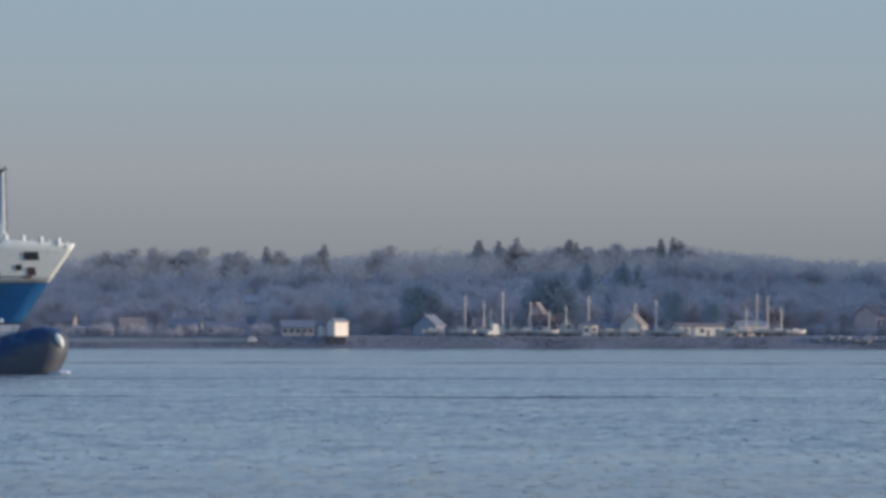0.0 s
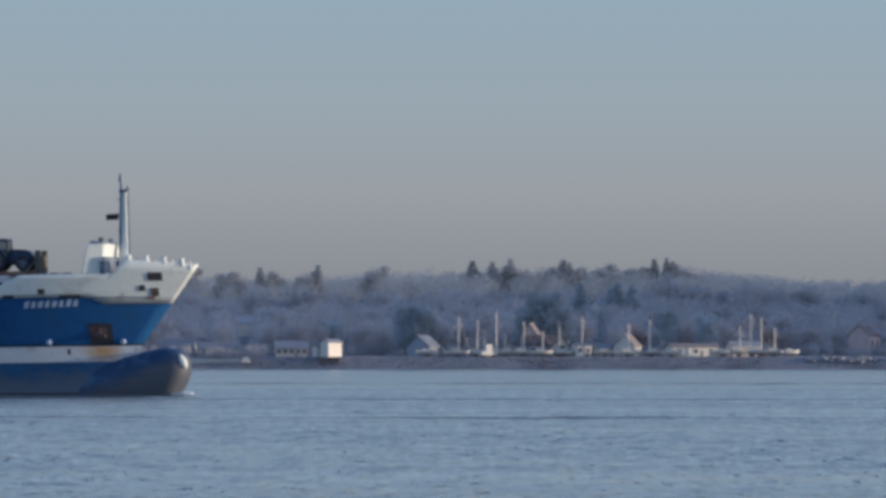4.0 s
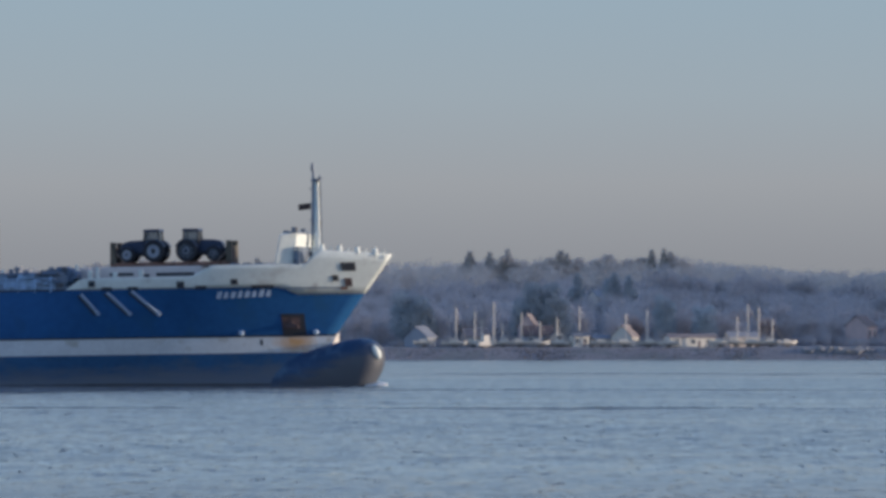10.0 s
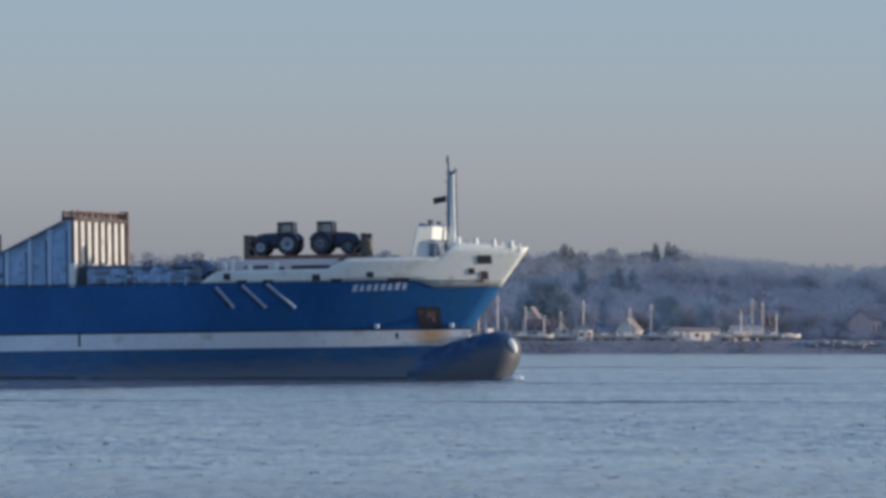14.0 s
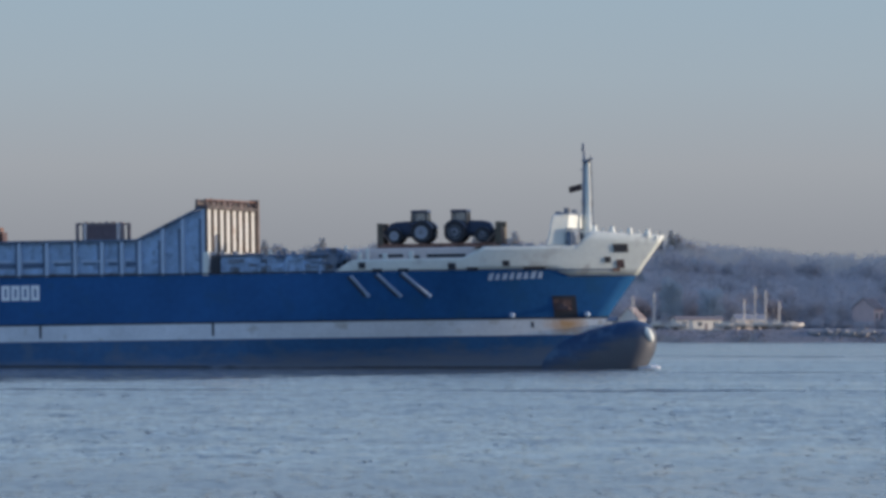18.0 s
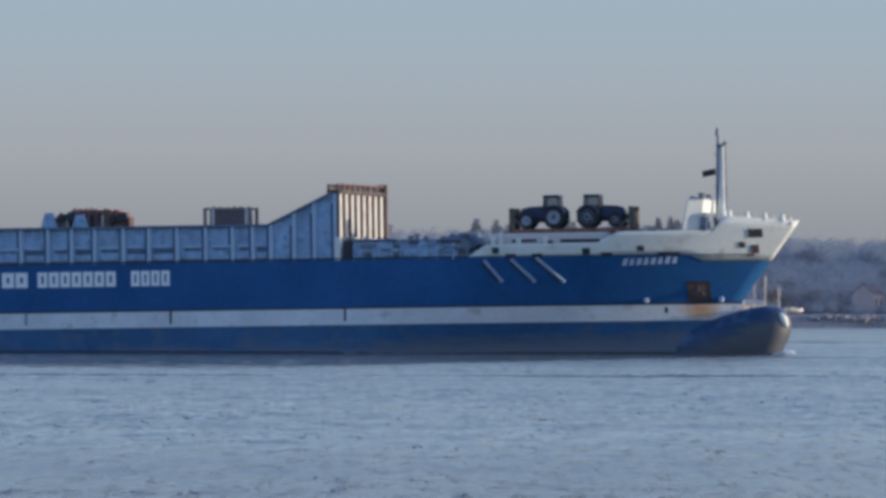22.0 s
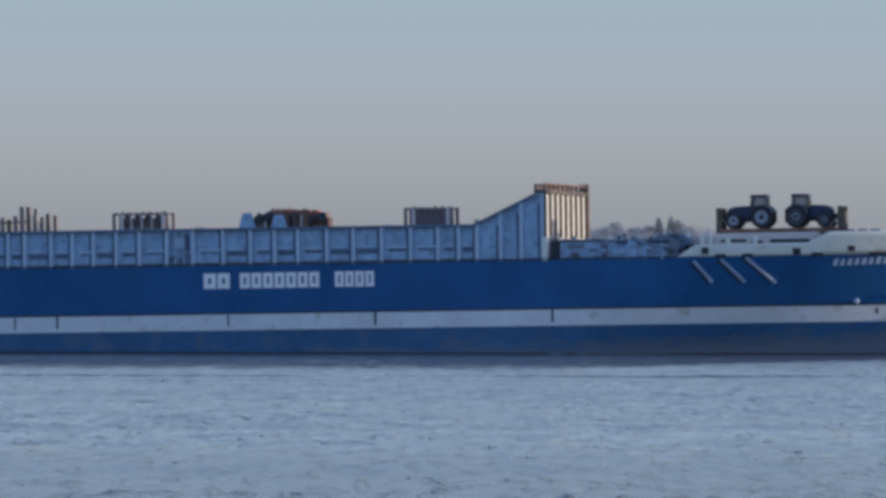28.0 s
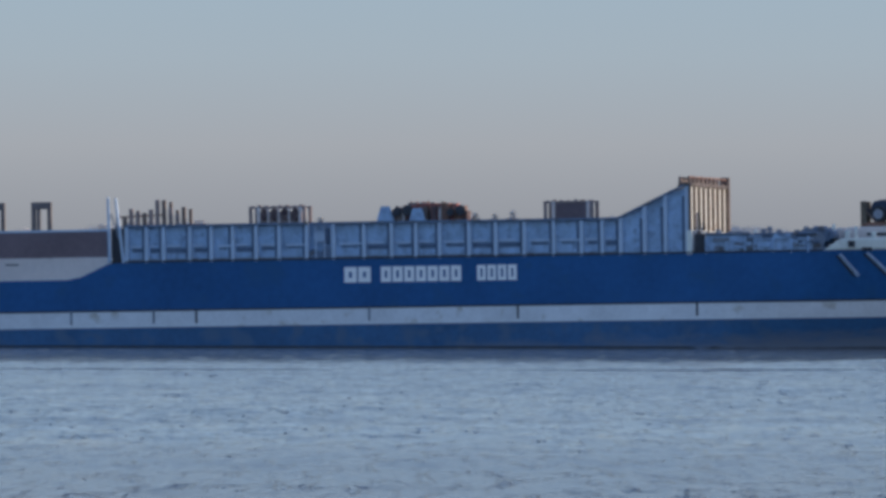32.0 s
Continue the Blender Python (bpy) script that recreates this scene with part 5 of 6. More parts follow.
def build_bow_gear(ship):
    bm = bmesh.new()
    low = [bm.verts.new((x, y, 10.9)) for x, y in ((-9.2, -4.9), (-7.35, -3.9), (-7.2, 1.6), (-9.2, 2.4))]
    high = [bm.verts.new((x, y, 13.92)) for x, y in ((-8.6, -4.8), (-7.05, -3.9), (-7.0, 1.5), (-8.6, 2.2))]
    bm.faces.new(low), bm.faces.new(high)
    for k in range(4):
        bm.faces.new((low[k], low[(k + 1) % 4], high[(k + 1) % 4], high[k]))
    bevel(bm, 0.15)
    hut = part("mast_house", bm, M_WHITE, ship, "white winch house at the foot of the mast")
    bm = bmesh.new()
    prism(bm, [(-8.6, 13.9), (-7.05, 13.9), (-7.15, 14.08), (-8.5, 14.1)], -3.8, 1.5)
    part("house_roof", bm, M_STEEL, hut)
    for x, y, z in ((-8.3, -3.5, 14.3), (-7.3, -4.2, 14.6), (-7.25, -1.0, 14.5)):
        bm = bmesh.new()
        tube(bm, (x, y, 13.95), (x, y, z - 0.12), 0.26, 0.34, 10)
        part("roof_vent", bm, M_STEEL, hut)
    # step behind the bow bulwark
    bm = bmesh.new()
    prism(bm, [(-7.5, 10.9), (-6.9, 10.9), (-6.9, 12.6), (-7.4, 12.6)], -4.2, 4.2)
    part("bow_step", bm, M_STEEL, ship)
    bm = bmesh.new()
    tube(bm, (-6.2, 0, 10.9), (-6.2, 0, 19.05), 0.30, 0.24, 12)
    mast = part("foremast", bm, M_WHITE, ship, "white tubular foremast")
    bm = bmesh.new()
    tube(bm, (-6.2, 0, 11.9), (-6.2, 0, 14.0), 0.62, 0.32, 12)
    part("mast_foot", bm, M_WHITE, mast)
    bm = bmesh.new()
    tube(bm, (-6.66, 0, 10.9), (-6.50, 0, 20.1), 0.22, 0.13, 8)
    part("ladder_pole", bm, M_STEEL, mast, "dark pole beside the mast")
    bm = bmesh.new()
    tube(bm, (-6.58, 0, 20.0), (-6.55, 0, 20.75), 0.2, 0.14, 8)
    part("masthead_lamp", bm, M_STEEL, mast)
    bm = bmesh.new()
    box(bm, -6.6, -5.85, -0.5, 0.5, 18.95, 19.2)
    part("mast_platform", bm, M_STEEL, mast)
    bm = bmesh.new()
    box(bm, -6.0, -5.65, -0.2, 0.2, 19.16, 19.34)
    tube(bm, (-5.85, 0, 19.3), (-5.85, 0, 19.6), 0.1, 0.07, 6)
    part("side_lamp", bm, M_STEEL, mast)
    bm = bmesh.new()
    for q in (-0.16, 0.16):
        tube(bm, (-5.72, q, 12.2), (-5.86, q, 18.9), 0.05, 0.04, 5)
    for k in range(16):
        tube(bm, (-5.75, -0.16, 12.6 + 0.38 * k), (-5.75, 0.16, 12.6 + 0.38 * k), 0.03, 0.03, 4)
    part("mast_ladder", bm, M_STEEL, mast, "thin grey ladder on the mast")
    for zz in (13.6, 15.2, 16.8, 18.2):
        bm = bmesh.new()
        box(bm, -6.9, -6.3, -0.08, 0.08, zz, zz + 0.1)
        part("mast_bracket", bm, M_STEEL, mast)
    # bow rail with its pads
    for i in range(9):
        x = -5.7 + 0.78 * i
        zt = lerp_table([(-7.6, 12.32), (1.3, 11.52)], x)
        y = -half_breadth(min(x, 0.5), 11.9) * 0.92
        bm = bmesh.new()
        tube(bm, (x, y, zt - 0.2), (x, y, zt + 0.55), 0.10, 0.08, 6)
        if i % 2:
            tube(bm, (x, y, zt + 0.08), (x, y, zt + 0.75), 0.30, 0.22, 8)
        part("rail_post", bm, M_WHITE, ship, "white rail post at the bow")


def build_after_part(ship):
    bm = bmesh.new()
    prism(bm, [(AFT, 7.05), (-101.85, 7.05), (-98.3, 8.7), (-98.3, 9.22), (AFT, 9.4)], -8.85, -8.7)
    part("after_side", bm, M_PALE, ship, "pale plating above the low blue side")
    bm = bmesh.new()
    box(bm, AFT, -98.75, -8.9, -8.65, 9.3, 11.75)
    part("side_panel", bm, M_PANEL, ship, "dull red-brown side panel")
    bm = bmesh.new()
    box(bm, AFT, -98.7, -8.95, -8.6, 11.75, 11.95)
    part("panel_cap", bm, M_RIB, ship)
    bm = bmesh.new()
    box(bm, -109.0, -107.7, -8.93, -8.84, 8.62, 8.74)
    part("plate_slot", bm, M_DARK, ship)
    for x in (-113, -117.5, -122):
        bm = bmesh.new()
        box(bm, x - 0.1, x + 0.1, -8.98, -8.85, 9.3, 11.75)
        part("panel_post", bm, M_DARKRIB, ship)
    for (xa, za), (xb, zb), r, m in (((-98.5, 8.7), (-98.6, 15.0), 0.17, M_RIB), ((-97.1, 8.7), (-97.85, 14.9), 0.17, M_RIB), ((-97.6, 11.0), (-98.3, 13.4), 0.07, M_STEEL)):
        bm = bmesh.new()
        tube(bm, (xa, -8.95, za), (xb, -8.95, zb), r, r * 0.8, 8)
        part("ramp_post", bm, m, ship, "pale upright post by the after ramp")
    bm = bmesh.new()
    box(bm, -98.4, -96.9, -8.6, -8.4, 8.6, 12.0)
    part("dark_bay", bm, M_DARK, ship)


def wheel(parent, x, y, z, r, w):
    bm = bmesh.new()
    turned(bm, [(r * 0.62, -w / 2), (r * 0.9, -w / 2), (r, -w * 0.36), (r * 1.02, -w * 0.2), (r * 0.98, 0), (r * 1.02, w * 0.2), (r, w * 0.36), (r * 0.9, w / 2), (r * 0.62, w / 2)], (x, y, z), 26)
    wh = part("wheel", bm, M_TYRE, parent, "black ribbed tractor tyre")
    bm = bmesh.new()
    turned(bm, [(r * 0.2, -w / 2 - 0.05), (r * 0.28, -w / 2 - 0.02), (r * 0.5, -w / 2 + 0.04), (r * 0.6, -w / 2 - 0.03), (r * 0.6, w / 2 + 0.03), (r * 0.2, w / 2)], (x, y, z), 20)
    part("rim", bm, M_RIM, wh, "pale wheel rim")
    bm = bmesh.new()
    turned(bm, [(r * 0.22, -w / 2 - 0.1), (r * 0.22, -w / 2 + 0.02)], (x, y, z), 10)
    part("hub", bm, M_DARK, wh)


def tractor():
    """A farm tractor that faces +x, its rear axle at x = 0, on z = 0."""
    t = new("tractor")
    for s in (-1, 1):
        wheel(t, 0.0, s * 0.95, 1.06, 1.06, 0.62)
        wheel(t, 2.72, s * 0.92, 0.76, 0.76, 0.46)
    bm = bmesh.new()
    prism(bm, [(0.75, 0.95), (3.1, 0.85), (3.5, 0.95), (3.55, 1.55), (3.3, 1.95), (2.6, 2.12), (0.75, 2.2)], -0.42, 0.42)
    bevel(bm, 0.08)
    part("bonnet", bm, M_TRACTOR, t, "dark blue bonnet")
    bm = bmesh.new()
    prism(bm, [(-0.5, 0.7), (3.2, 0.5), (3.2, 0.95), (0.8, 1.1), (-0.6, 1.2)], -0.28, 0.28)
    part("chassis", bm, M_DARK, t)
    bm = bmesh.new()
    prism(bm, [(-0.40, 1.2), (1.17, 1.2), (1.2, 1.75), (-0.48, 1.75)], -0.66, 0.66)
    cab = part("cab", bm, M_TRACTOR, t, "dark tractor cab")
    for x, dx in ((-0.44, 0.08), (1.12, -0.1)):
        for s in (-1, 1):
            bm = bmesh.new()
            tube(bm, (x, s * 0.68, 1.7), (x + dx, s * 0.66, 3.0), 0.11, 0.10, 6)
            part("cab_pillar", bm, M_DARK, cab)
    bm = bmesh.new()
    prism(bm, [(-0.38, 1.75), (1.08, 1.75), (1.0, 2.98), (-0.32, 2.98)], -0.60, 0.60)
    part("cab_glass", bm, M_GLASS, cab, "tinted cab glass")
    bm = bmesh.new()
    prism(bm, [(-0.55, 2.95), (1.2, 2.95), (1.1, 3.2), (-0.45, 3.22)], -0.78, 0.78)
    bevel(bm, 0.05)
    part("cab_roof", bm, M_TRACTOR, cab)
    for s in (-1, 1):
        bm = bmesh.new()
        pts = [(1.18 * math.cos(a), 1.06 + 1.18 * math.sin(a)) for a in [radians(20 + 14 * i) for i in range(11)]]
        prism(bm, pts + [(1.07 * math.cos(a), 1.06 + 1.07 * math.sin(a)) for a in [radians(160 - 14 * i) for i in range(11)]], s * 0.95 - 0.34, s * 0.95 + 0.34)
        part("fender", bm, M_TRACTOR, t)
        bm = bmesh.new()
        pts = [(2.72 + 0.84 * math.cos(a), 0.72 + 0.84 * math.sin(a)) for a in [radians(40 + 12 * i) for i in range(9)]]
        prism(bm, pts + [(2.72 + 0.77 * math.cos(a), 0.72 + 0.77 * math.sin(a)) for a in [radians(136 - 12 * i) for i in range(9)]], s * 0.92 - 0.22, s * 0.92 + 0.22)
        part("front_fender", bm, M_TRACTOR, t)
    bm = bmesh.new()
    tube(bm, (1.2, -0.5, 1.9), (1.2, -0.5, 2.85), 0.06, 0.06, 8)
    part("exhaust", bm, M_DARK, t)
    bm = bmesh.new()
    box(bm, 3.5, 4.0, -0.35, 0.35, 0.75, 1.3)
    bevel(bm, 0.06)
    part("front_weight", bm, M_DARK, t)
    bm = bmesh.new()
    box(bm, -1.2, -0.5, -0.4, 0.4, 0.55, 1.0)
    part("rear_linkage", bm, M_DARK, t)
    return tagged(t, "dark blue farm tractor with pale rims on a flat rack", "tractor", "tractors on the flat rack")


def flat_rack():
    """A 40-foot flat rack, its middle at the origin, on z = 0."""
    r = new("flat_rack")
    bm = bmesh.new()
    box(bm, -6.1, 6.1, -1.22, 1.22, 0.32, 0.5)
    part("bed", bm, M_RUST, r, "rusty red-brown bed")
    for s in (-1, 1):
        bm = bmesh.new()
        box(bm, -6.0, 6.0, s * 1.22 - 0.1, s * 1.22 + 0.1, 0.0, 0.36)
        part("side_beam", bm, M_RUST, r)
        bm = bmesh.new()
        box(bm, s * 6.1 - (0.12 if s > 0 else 0.02), s * 6.1 + (0.02 if s > 0 else 0.12), -1.1, 1.1, 0.4, 2.0)
        part("end_wall", bm, M_OLIVE, r)
        for q in (-1, 1):
            bm = bmesh.new()
            box(bm, s * 5.85 - 0.28, s * 5.85 + 0.28, q * 1.1 - 0.14, q * 1.1 + 0.14, 0.0, 2.5)
            bevel(bm, 0.03)
            part("corner_post", bm, M_OLIVE, r, "olive-brown corner post")
            bm = bmesh.new()
            tube(bm, (s * 5.6, q * 1.1, 1.5), (s * 4.7, q * 1.1, 0.5), 0.1)
            part("brace", bm, M_DARKRIB, r)
    return tagged(r, "rusty brown flat rack carrying two tractors", "flat rack")


def cargo_frame(length, height, label, drums=0):
    """A cargo frame: base at z = 0, posts at its corners, a load between pale inner posts."""
    r = new("cargo_container")
    bm = bmesh.new()
    box(bm, -length / 2, length / 2, -1.22, 1.22, 0.0, 0.3)
    part("base", bm, M_RUST, r)
    for s in (-1, 1):
        for q in (-1, 1):
            bm = bmesh.new()
            box(bm, s * (length / 2 - 0.14) - 0.16, s * (length / 2 - 0.14) + 0.16, q * 1.1 - 0.13, q * 1.1 + 0.13, 0.0, height)
            bevel(bm, 0.03)
            part("corner_post", bm, M_WALK, r, "weathered brown corner post")
    for q in (-1, 1):
        bm = bmesh.new()
        box(bm, -length / 2, length / 2, q * 1.1 - 0.1, q * 1.1 + 0.1, height - 0.2, height - 0.02)
        part("top_rail", bm, M_WALK, r, "rusty top rail")
    for k in range(int(length / 0.7)):
        x = -length / 2 + 0.35 + 0.7 * k
        bm = bmesh.new()
        box(bm, x - 0.16 - 0.05 * (k % 3), x + 0.18, -1.2, -1.0, height - 0.04, height + 0.05 + 0.03 * ((k * 5) % 3))
        bevel(bm, 0.03)
        part("lashing_fitting", bm, M_RUST if k % 2 else M_WALK, r)
    inner = (-length / 2 + 0.95, length / 2 - 0.55)
    for x in inner:
        bm = bmesh.new()
        box(bm, x - 0.14, x + 0.14, -1.25, -1.0, 0.3, height - 0.06)
        bevel(bm, 0.03)
        part("inner_post", bm, M_PALE, r, "pale inner post")
    if drums:
        bm = bmesh.new()
        box(bm, inner[0], inner[1], -0.9, 0.95, 0.3, height - 0.5)
        part("load", bm, M_WALK, r, "stacked brown load")
        for k in range(drums):
            x = inner[0] + (inner[1] - inner[0]) * (k + 0.5) / drums
            bm = bmesh.new()
            turned(bm, [(0.30, -0.2), (0.36, -0.14), (0.36, 0.14), (0.30, 0.2)], (0, -1.0, 0), 14)
            bmesh.ops.scale(bm, vec=(1, 1, 1.75), verts=bm.verts[:])
            bmesh.ops.translate(bm, vec=(x, 0, height - 0.78), verts=bm.verts[:])
            part("coil", bm, M_POCKET, r, "dark brown upright coil")
            bm = bmesh.new()
            box(bm, x + 0.36, x + 0.50, -1.16, -0.9, 0.3, height - 0.25)
            part("divider", bm, M_PALE, r, "pale divider between the coils")
    else:
        bm = bmesh.new()
        box(bm, inner[0], inner[1], -1.06, 1.06, 0.3, height - 0.24)
        bevel(bm, 0.05)
        panel = part("side_panel", bm, M_PANEL, r, "dull purple-brown panel")
        for k in range(5):
            x = inner[0] + (inner[1] - inner[0]) * (k + 1) / 6
            bm = bmesh.new()
            box(bm, x - 0.05, x + 0.05, -1.1, -1.04, 0.4, height - 0.3)
            part("panel_rib", bm, M_PANEL, panel)
    return tagged(r, label, "container", "cargo behind the bulwark")


def stake_rack(length, heights, label):
    """A rack with a row of upright stakes of uneven height."""
    r = new("stake_rack")
    bm = bmesh.new()
    box(bm, -length / 2, length / 2, -1.22, 1.22, 0.0, 3.3)
    part("load", bm, M_STEEL, r)
    for i, h in enumerate(heights):
        x = -length / 2 + 0.15 + (length - 0.3) * i / (len(heights) - 1)
        bm = bmesh.new()
        box(bm, x - 0.2, x + 0.2, -1.3, -1.0, 0.0, h)
        bevel(bm, 0.04)
        part("stake", bm, M_DARKRIB if i % 3 == 1 else M_WALK, r)
        bm = bmesh.new()
        box(bm, x - 0.12, x + 0.16, 1.0, 1.3, 0.0, h - 0.15)
        part("stake", bm, M_DARKRIB, r)
    bm = bmesh.new()
    tube(bm, (-length / 2, -1.15, 4.7), (length * 0.2, -1.15, 4.85), 0.08)
    part("stake_rail", bm, M_RUST, r)
    return tagged(r, label, "cargo rack", "cargo behind the bulwark")


def scrap_load():
    """A rusty tangle of machinery between two grey trestles, 8.8 m long."""
    r = new("machinery_load")
    rng = random.Random(6)
    bm = bmesh.new()
    box(bm, -4.4, 4.4, -1.3, 1.3, 0.0, 3.4)
    part("bed", bm, M_STEEL, r)
    bm = bmesh.new()
    box(bm, -4.1, -2.7, -0.9, 0.8, 3.35, 4.85)
    bevel(bm, 0.12)
    part("machine_piece", bm, M_DARKRIB, r, "dark machine housing")
    for x, zt in ((-3.75, 5.3), (-0.55, 5.05)):
        bm = bmesh.new()
        prism(bm, [(x - 1.0, 3.3), (x + 1.0, 3.3), (x + 0.45, zt), (x - 0.4, zt)], -1.35, -1.05)
        part("trestle", bm, M_GREY, r, "pale grey tapered trestle")
    for i in range(64):
        x = rng.uniform(-3.2, 4.0)
        top = 5.0 + 0.55 * math.exp(-((x - 0.6) / 2.9) ** 4) + rng.uniform(-0.35, 0.15)
        bm = bmesh.new()
        if i % 2:
            box(bm, x - rng.uniform(0.1, 0.4), x + rng.uniform(0.1, 0.4), rng.uniform(-0.95, -0.3), rng.uniform(0.2, 0.9), 3.35, top)
        else:
            tube(bm, (x, rng.uniform(-0.8, 0.6), 3.4), (x + rng.uniform(-0.8, 0.8), rng.uniform(-0.8, 0.6), top + 0.1), 0.12, 0.09, 7)
        part("machine_piece", bm, (M_RUST, M_REDRUST, M_DARKRIB, M_RUST, M_CREAM_BIT, M_REDRUST, M_POCKET)[i % 7], r)
    for x0, x1, z0, z1, m in ((-0.6, 2.6, 5.28, 5.52, M_REDRUST), (-1.6, 0.2, 5.35, 5.6, M_WALK), (0.4, 3.9, 4.95, 5.15, M_RUST)):
        bm = bmesh.new()
        box(bm, x0, x1, -0.75, -0.35, z0, z1)
        bevel(bm, 0.05)
        part("beam", bm, m, r, "rusty red beam" if m is M_REDRUST else "weathered beam")
    for x, z, q in ((-2.6, 4.75, 0.42), (-1.55, 4.9, 0.5), (3.75, 4.8, 0.5), (2.7, 4.6, 0.36)):
        bm = bmesh.new()
        turned(bm, [(q * 0.5, -0.16), (q, -0.14), (q, 0.14), (q * 0.5, 0.16)], (x, -1.0, z), 16)
        part("machine_wheel", bm, M_DARK, r, "dark machine wheel")
    return tagged(r, "rusty machinery lashed between two grey trestles", "machinery", "cargo behind the bulwark")


def portal_frame():
    r = new("portal_frame")
    for s in (-1, 1):
        bm = bmesh.new()
        box(bm, s * 0.82 - 0.2, s * 0.82 + 0.2, -0.2, 0.2, 0.0, 7.7)
        part("post", bm, M_PORTAL, r)
    bm = bmesh.new()
    box(bm, -1.02, 1.02, -0.22, 0.22, 7.2, 7.9)
    part("lintel", bm, M_PORTAL, r)
    bm = bmesh.new()
    box(bm, -0.45, -0.15, -0.2, 0.2, 0.0, 7.3)
    part("inner_post", bm, M_PORTAL, r)
    return tagged(r, "brown-grey steel portal frame standing on the after deck", "frame", "cargo behind the bulwark")


def bow_wave():
    """Foam that is pushed along at the bulb's nose."""
    r = new("bow_wave")
    rng = random.Random(9)
    bm = bmesh.new()
    for i in range(70):
        u = rng.random()
        x = 0.45 - 3.4 * u ** 1.4
        y = -0.9 - 0.4 * u + rng.uniform(-0.35, 0.25)
        s = rng.uniform(0.14, 0.38) * (1.15 - u)
        bmesh.ops.create_icosphere(bm, subdivisions=1, radius=s, matrix=Matrix.Translation((x, y, s * 0.35)) @ Matrix.Diagonal((1.8, 1, 0.75, 1)))
    tagged(part("foam", bm, M_FOAM, r, "small white crest of foam"), kind="stuff")
    return tagged(r, "small white bow wave at the bulb's nose", "foam")


def lee_water():
    """Smoother water that the hull shelters along its near side."""
    bm = bmesh.new()
    xs, ys = [-132, -100, -60, -20, -8, 4], [-180, -120, -60, -8.6]
    grid = [[bm.verts.new((x, y, 0.055)) for x in xs] for y in ys]
    for j in range(len(ys) - 1):
        for i in range(len(xs) - 1):
            bm.faces.new((grid[j][i], grid[j][i + 1], grid[j + 1][i + 1], grid[j + 1][i]))
    return tagged(new("sheltered_water", mesh_of("sheltered_water", bm, M_LEE)), "smoother dark water sheltered by the ship's side", "water", kind="structure")


def flag_piece():
    """A small dark flag, its hoist at the origin, streaming towards -x."""
    bm = bmesh.new()
    n = 8
    rows = []
    for i in range(n + 1):
        u = i / n
        y = 0.10 * math.sin(u * 6.5)
        rows.append([bm.verts.new((-1.40 * u, y + d, z)) for d in (-0.015, 0.015) for z in (-0.30 - 0.16 * u, 0.30 - 0.18 * u)])
    for a, b in zip(rows, rows[1:]):
        for p, q in ((0, 1), (1, 3), (3, 2), (2, 0)):
            bm.faces.new((a[p], a[q], b[q], b[p]))
    bm.faces.new((rows[0][0], rows[0][1], rows[0][3], rows[0][2]))
    bm.faces.new((rows[-1][2], rows[-1][3], rows[-1][1], rows[-1][0]))
    return bm


def fouled_mat(name, fx, fz, level, ragged, grime, paint):
    """Blue paint above, fouled grey-brown below a ragged line that falls as fx * x + level."""
    m = mat(name, paint, 0.55, var=0.25, size=2.4, bump=0.1, second=(0.062, 0.135, 0.235), amount=0.5)
    n, l = m.node_tree.nodes, m.node_tree.links
    b = n["Principled BSDF"]
    old = b.inputs["Base Color"].links[0].from_socket
    co = n.new("ShaderNodeTexCoord")
    sep = n.new("ShaderNodeSeparateXYZ")
    l.new(co.outputs["Object"], sep.inputs[0])
    mp = n.new("ShaderNodeMapping")
    mp.inputs["Scale"].default_value = (0.28, 0.6, 1.5)
    l.new(co.outputs["Object"], mp.inputs[0])
    ns = n.new("ShaderNodeTexNoise")
    ns.inputs["Scale"].default_value, ns.inputs["Detail"].default_value, ns.inputs["Roughness"].default_value = 0.8, 8, 0.62
    l.new(mp.outputs[0], ns.inputs["Vector"])

    def madd(src, k, add):
        q = n.new("ShaderNodeMath")
        q.operation = "MULTIPLY_ADD"
        q.inputs[1].default_value = k
        l.new(src, q.inputs[0])
        if isinstance(add, float):
            q.inputs[2].default_value = add
        else:
            l.new(add, q.inputs[2])
        return q.outputs[0]
    v = madd(sep.outputs["X"], fx, level)
    v = madd(sep.outputs["Z"], fz, v)
    v = madd(ns.outputs["Fac"], ragged, v)
    mr = n.new("ShaderNodeMapRange")
    mr.inputs[1].default_value, mr.inputs[2].default_value = -0.6, 0.7
    mr.inputs[4].default_value = 0.85
    l.new(v, mr.inputs[0])
    mx = n.new("ShaderNodeMix")
    mx.data_type = "RGBA"
    mx.inputs[7].default_value = (*grime, 1)
    l.new(mr.outputs[0], mx.inputs[0])
    l.new(old, mx.inputs[6])
    l.new(mx.outputs[2], b.inputs["Base Color"])
    return m


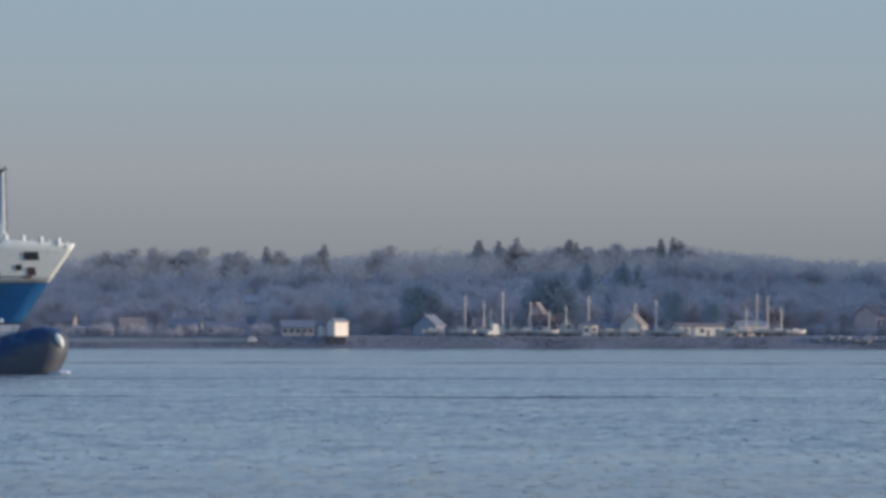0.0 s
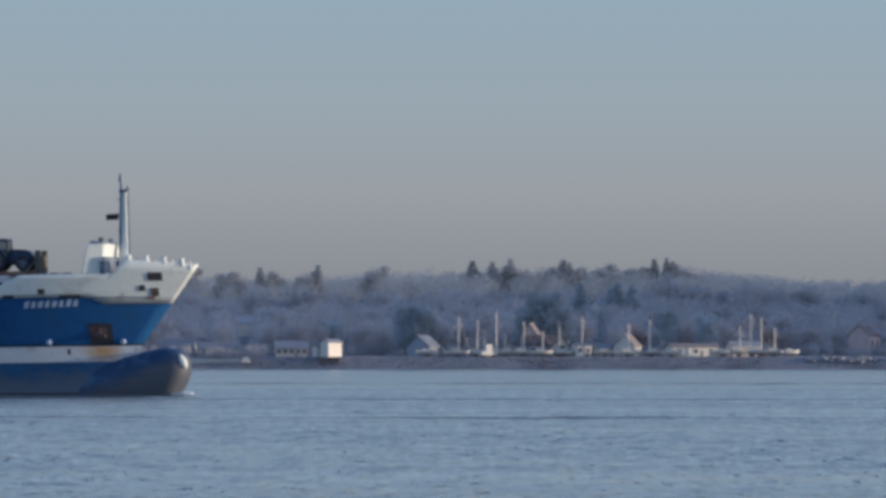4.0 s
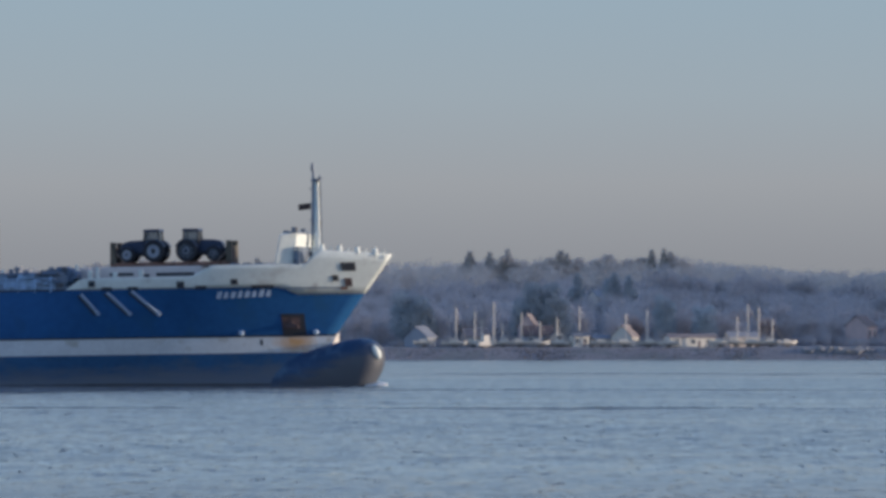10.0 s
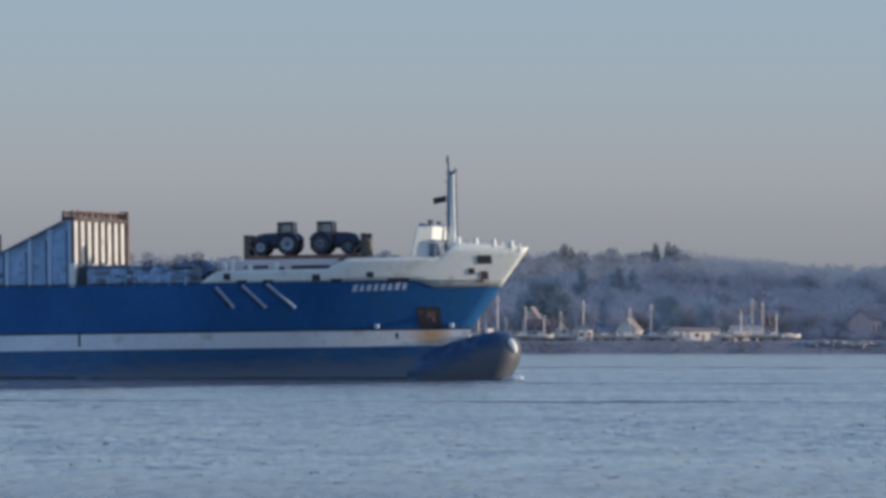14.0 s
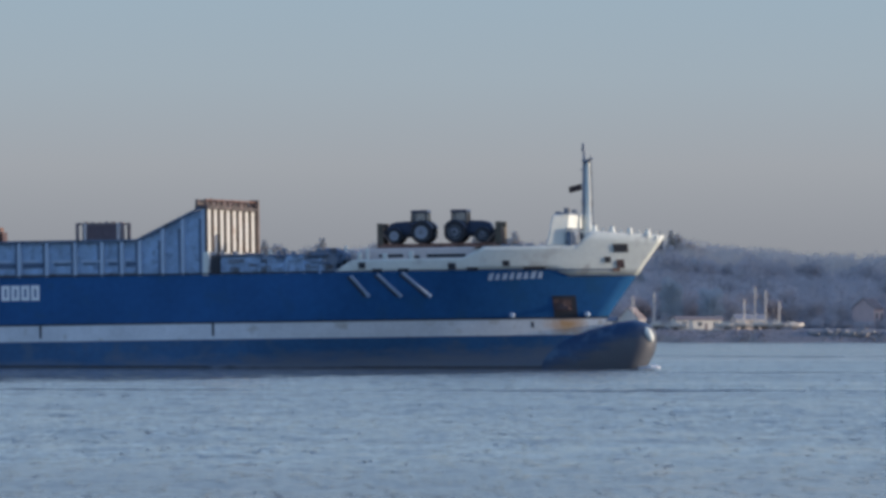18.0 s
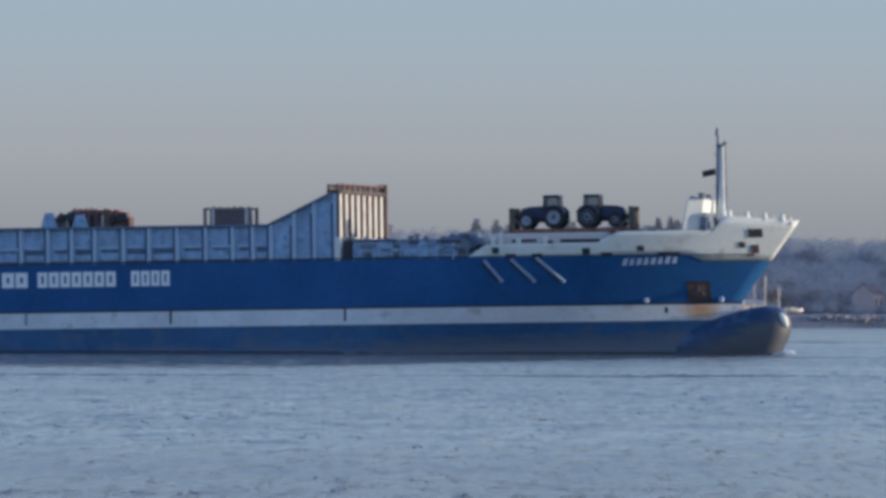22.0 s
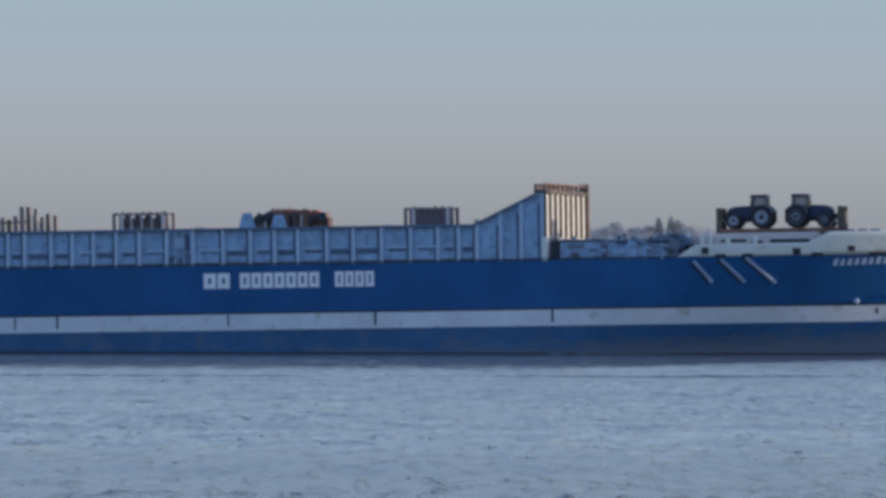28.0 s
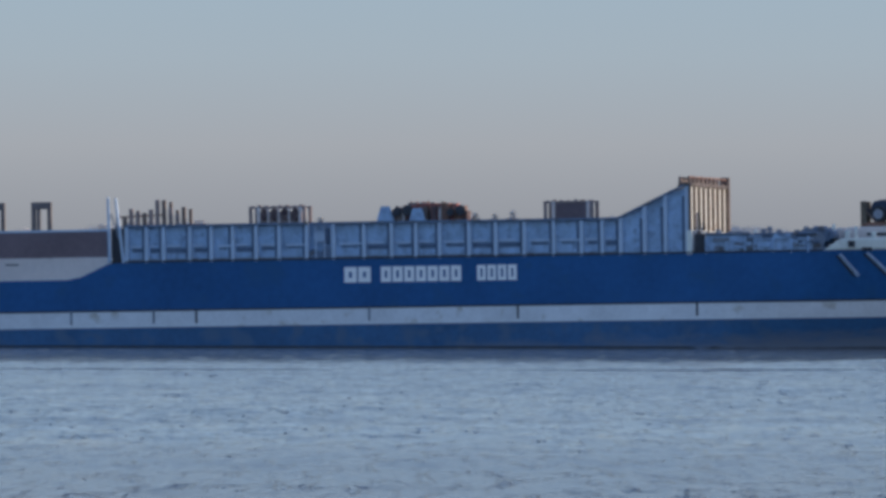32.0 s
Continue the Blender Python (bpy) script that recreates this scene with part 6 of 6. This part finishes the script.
def stained_band():
    """Dirty white band with an orange stain below the anchor."""
    m = mat("white_band_paint", (0.73, 0.755, 0.775), 0.55, var=0.13, size=1.6, bump=0.08, second=(0.5, 0.48, 0.43), amount=0.22)
    n, l = m.node_tree.nodes, m.node_tree.links
    b = n["Principled BSDF"]
    old = b.inputs["Base Color"].links[0].from_socket
    co = n.new("ShaderNodeTexCoord")
    mp = n.new("ShaderNodeMapping")
    mp.inputs["Location"].default_value = (8.05, 0, -3.45)
    l.new(co.outputs["Object"], mp.inputs[0])
    sq = n.new("ShaderNodeVectorMath")
    sq.operation = "MULTIPLY"
    sq.inputs[1].default_value = (0.52, 0.0, 0.75)
    l.new(mp.outputs[0], sq.inputs[0])
    ln = n.new("ShaderNodeVectorMath")
    ln.operation = "LENGTH"
    l.new(sq.outputs[0], ln.inputs[0])
    ns = n.new("ShaderNodeTexNoise")
    ns.inputs["Scale"].default_value, ns.inputs["Detail"].default_value = 1.6, 4
    l.new(co.outputs["Object"], ns.inputs["Vector"])
    add = n.new("ShaderNodeMath")
    add.operation = "MULTIPLY_ADD"
    add.inputs[1].default_value = 0.9
    l.new(ns.outputs["Fac"], add.inputs[0])
    l.new(ln.outputs["Value"], add.inputs[2])
    mr = n.new("ShaderNodeMapRange")
    mr.inputs[1].default_value, mr.inputs[2].default_value = 0.62, 1.62
    mr.inputs[3].default_value, mr.inputs[4].default_value = 0.9, 0.0
    l.new(add.outputs[0], mr.inputs[0])
    mx = n.new("ShaderNodeMix")
    mx.data_type = "RGBA"
    mx.inputs[7].default_value = (0.58, 0.30, 0.10, 1)
    l.new(mr.outputs[0], mx.inputs[0])
    l.new(old, mx.inputs[6])
    l.new(mx.outputs[2], b.inputs["Base Color"])
    return m


M_BAND = stained_band()
M_BULB = fouled_mat("bulb_paint", 0.36, -1.0, 1.4, 3.4, (0.100, 0.098, 0.100), (0.014, 0.060, 0.150))
M_BOOT = fouled_mat("boot_paint", 0.022, -1.0, 0.0, 3.0, (0.165, 0.188, 0.228), (0.028, 0.118, 0.255))
SHIP = new("cargo_ship")
tagged(SHIP, "blue and white freight ship with a grey bulwark and bulbous bow", "ship")
build_hull(SHIP)
build_lettering(SHIP)
build_bulwark(SHIP)
build_waist(SHIP)
build_bow_gear(SHIP)
build_after_part(SHIP)
FLAG = part("flag", flag_piece(), M_FLAG, SHIP, "small dark flag streaming aft")

# things that ride on the ship, with their places on it
RACK = flat_rack()
TRACTOR_A = tractor()
TRACTOR_B = copy_thing(TRACTOR_A, Matrix())
BOX_A = cargo_frame(4.9, 5.5, "dull purple-brown container in a frame with pale posts")
BOX_B = cargo_frame(5.7, 5.5, "rusty cargo frame holding dark coils between pale posts", 4)
STAKES = stake_rack(7.0, (5.0, 4.8, 5.5, 5.2, 5.1, 5.4, 6.35, 6.3, 5.5, 4.9, 5.6), "rack of rusty upright stakes behind the bulwark")
SCRAP = scrap_load()
PORTAL = portal_frame()
PORTAL_B = copy_thing(PORTAL, Matrix())
FOAM = bow_wave()
LEE = lee_water()
CARGO = [
    (RACK, pose(-20.7, 0.3, 10.93)),
    (TRACTOR_A, pose(-22.45, 0.3, 11.44, 0, 0, 180)),
    (TRACTOR_B, pose(-19.15, 0.3, 11.44)),
    (BOX_A, pose(-56.2, 5.0, 8.61)),
    (BOX_B, pose(-85.2, 4.6, 8.61)),
    (STAKES, pose(-98.0, 4.5, 8.61)),
    (SCRAP, pose(-70.7, 5.0, 8.61)),
    (PORTAL, pose(-109.4, 4.0, 7.06)),
    (PORTAL_B, pose(-114.2, 4.0, 7.06)),
]


# ---- movement ----
COURSE, ABEAM, TRIM = 14.14, 609.55, 0.85     # degrees towards the lens, metres off, degrees by the stern
TRAVEL = [(0, -37.22), (2, -30.70), (3.5, -25.69), (6, -17.48), (8, -10.94), (10, -4.37), (12, 2.17), (14, 8.72), (17, 18.49), (19, 25.06), (21, 31.59), (23, 38.17), (25, 44.83), (28, 55.07), (30, 62.11), (31, 65.58), (32, 69.14)]


def ship_pose(s, trim=TRIM):
    a = radians(COURSE)
    return pose(s * math.cos(a), ABEAM - s * math.sin(a), 60 * math.tan(radians(TRIM)) if trim else 0.0, 0, -trim, -COURSE)


def motions():
    walk(WATER, [(0, pose(0, 0, 0)), (32, pose(11, 0, 0))])     # the tide carries the ripples along
    walk(SHIP, [(t, ship_pose(s)) for t, s in TRAVEL])
    for thing, place in CARGO:
        walk(thing, [(t, ship_pose(s) @ place) for t, s in TRAVEL])
    walk(LEE, [(t, ship_pose(s, 0.0)) for t, s in TRAVEL])
    walk(FOAM, [(t, ship_pose(s, 0.0)) for t, s in TRAVEL])
    walk(FLAG, [(0.5 * i, pose(-6.8, 0, 16.6, 7 * math.sin(i * 2.3), 5 * math.sin(i * 1.7), -12 + 24 * math.sin(i * 1.13) + 10 * math.sin(i * 2.9))) for i in range(65)])


motions()
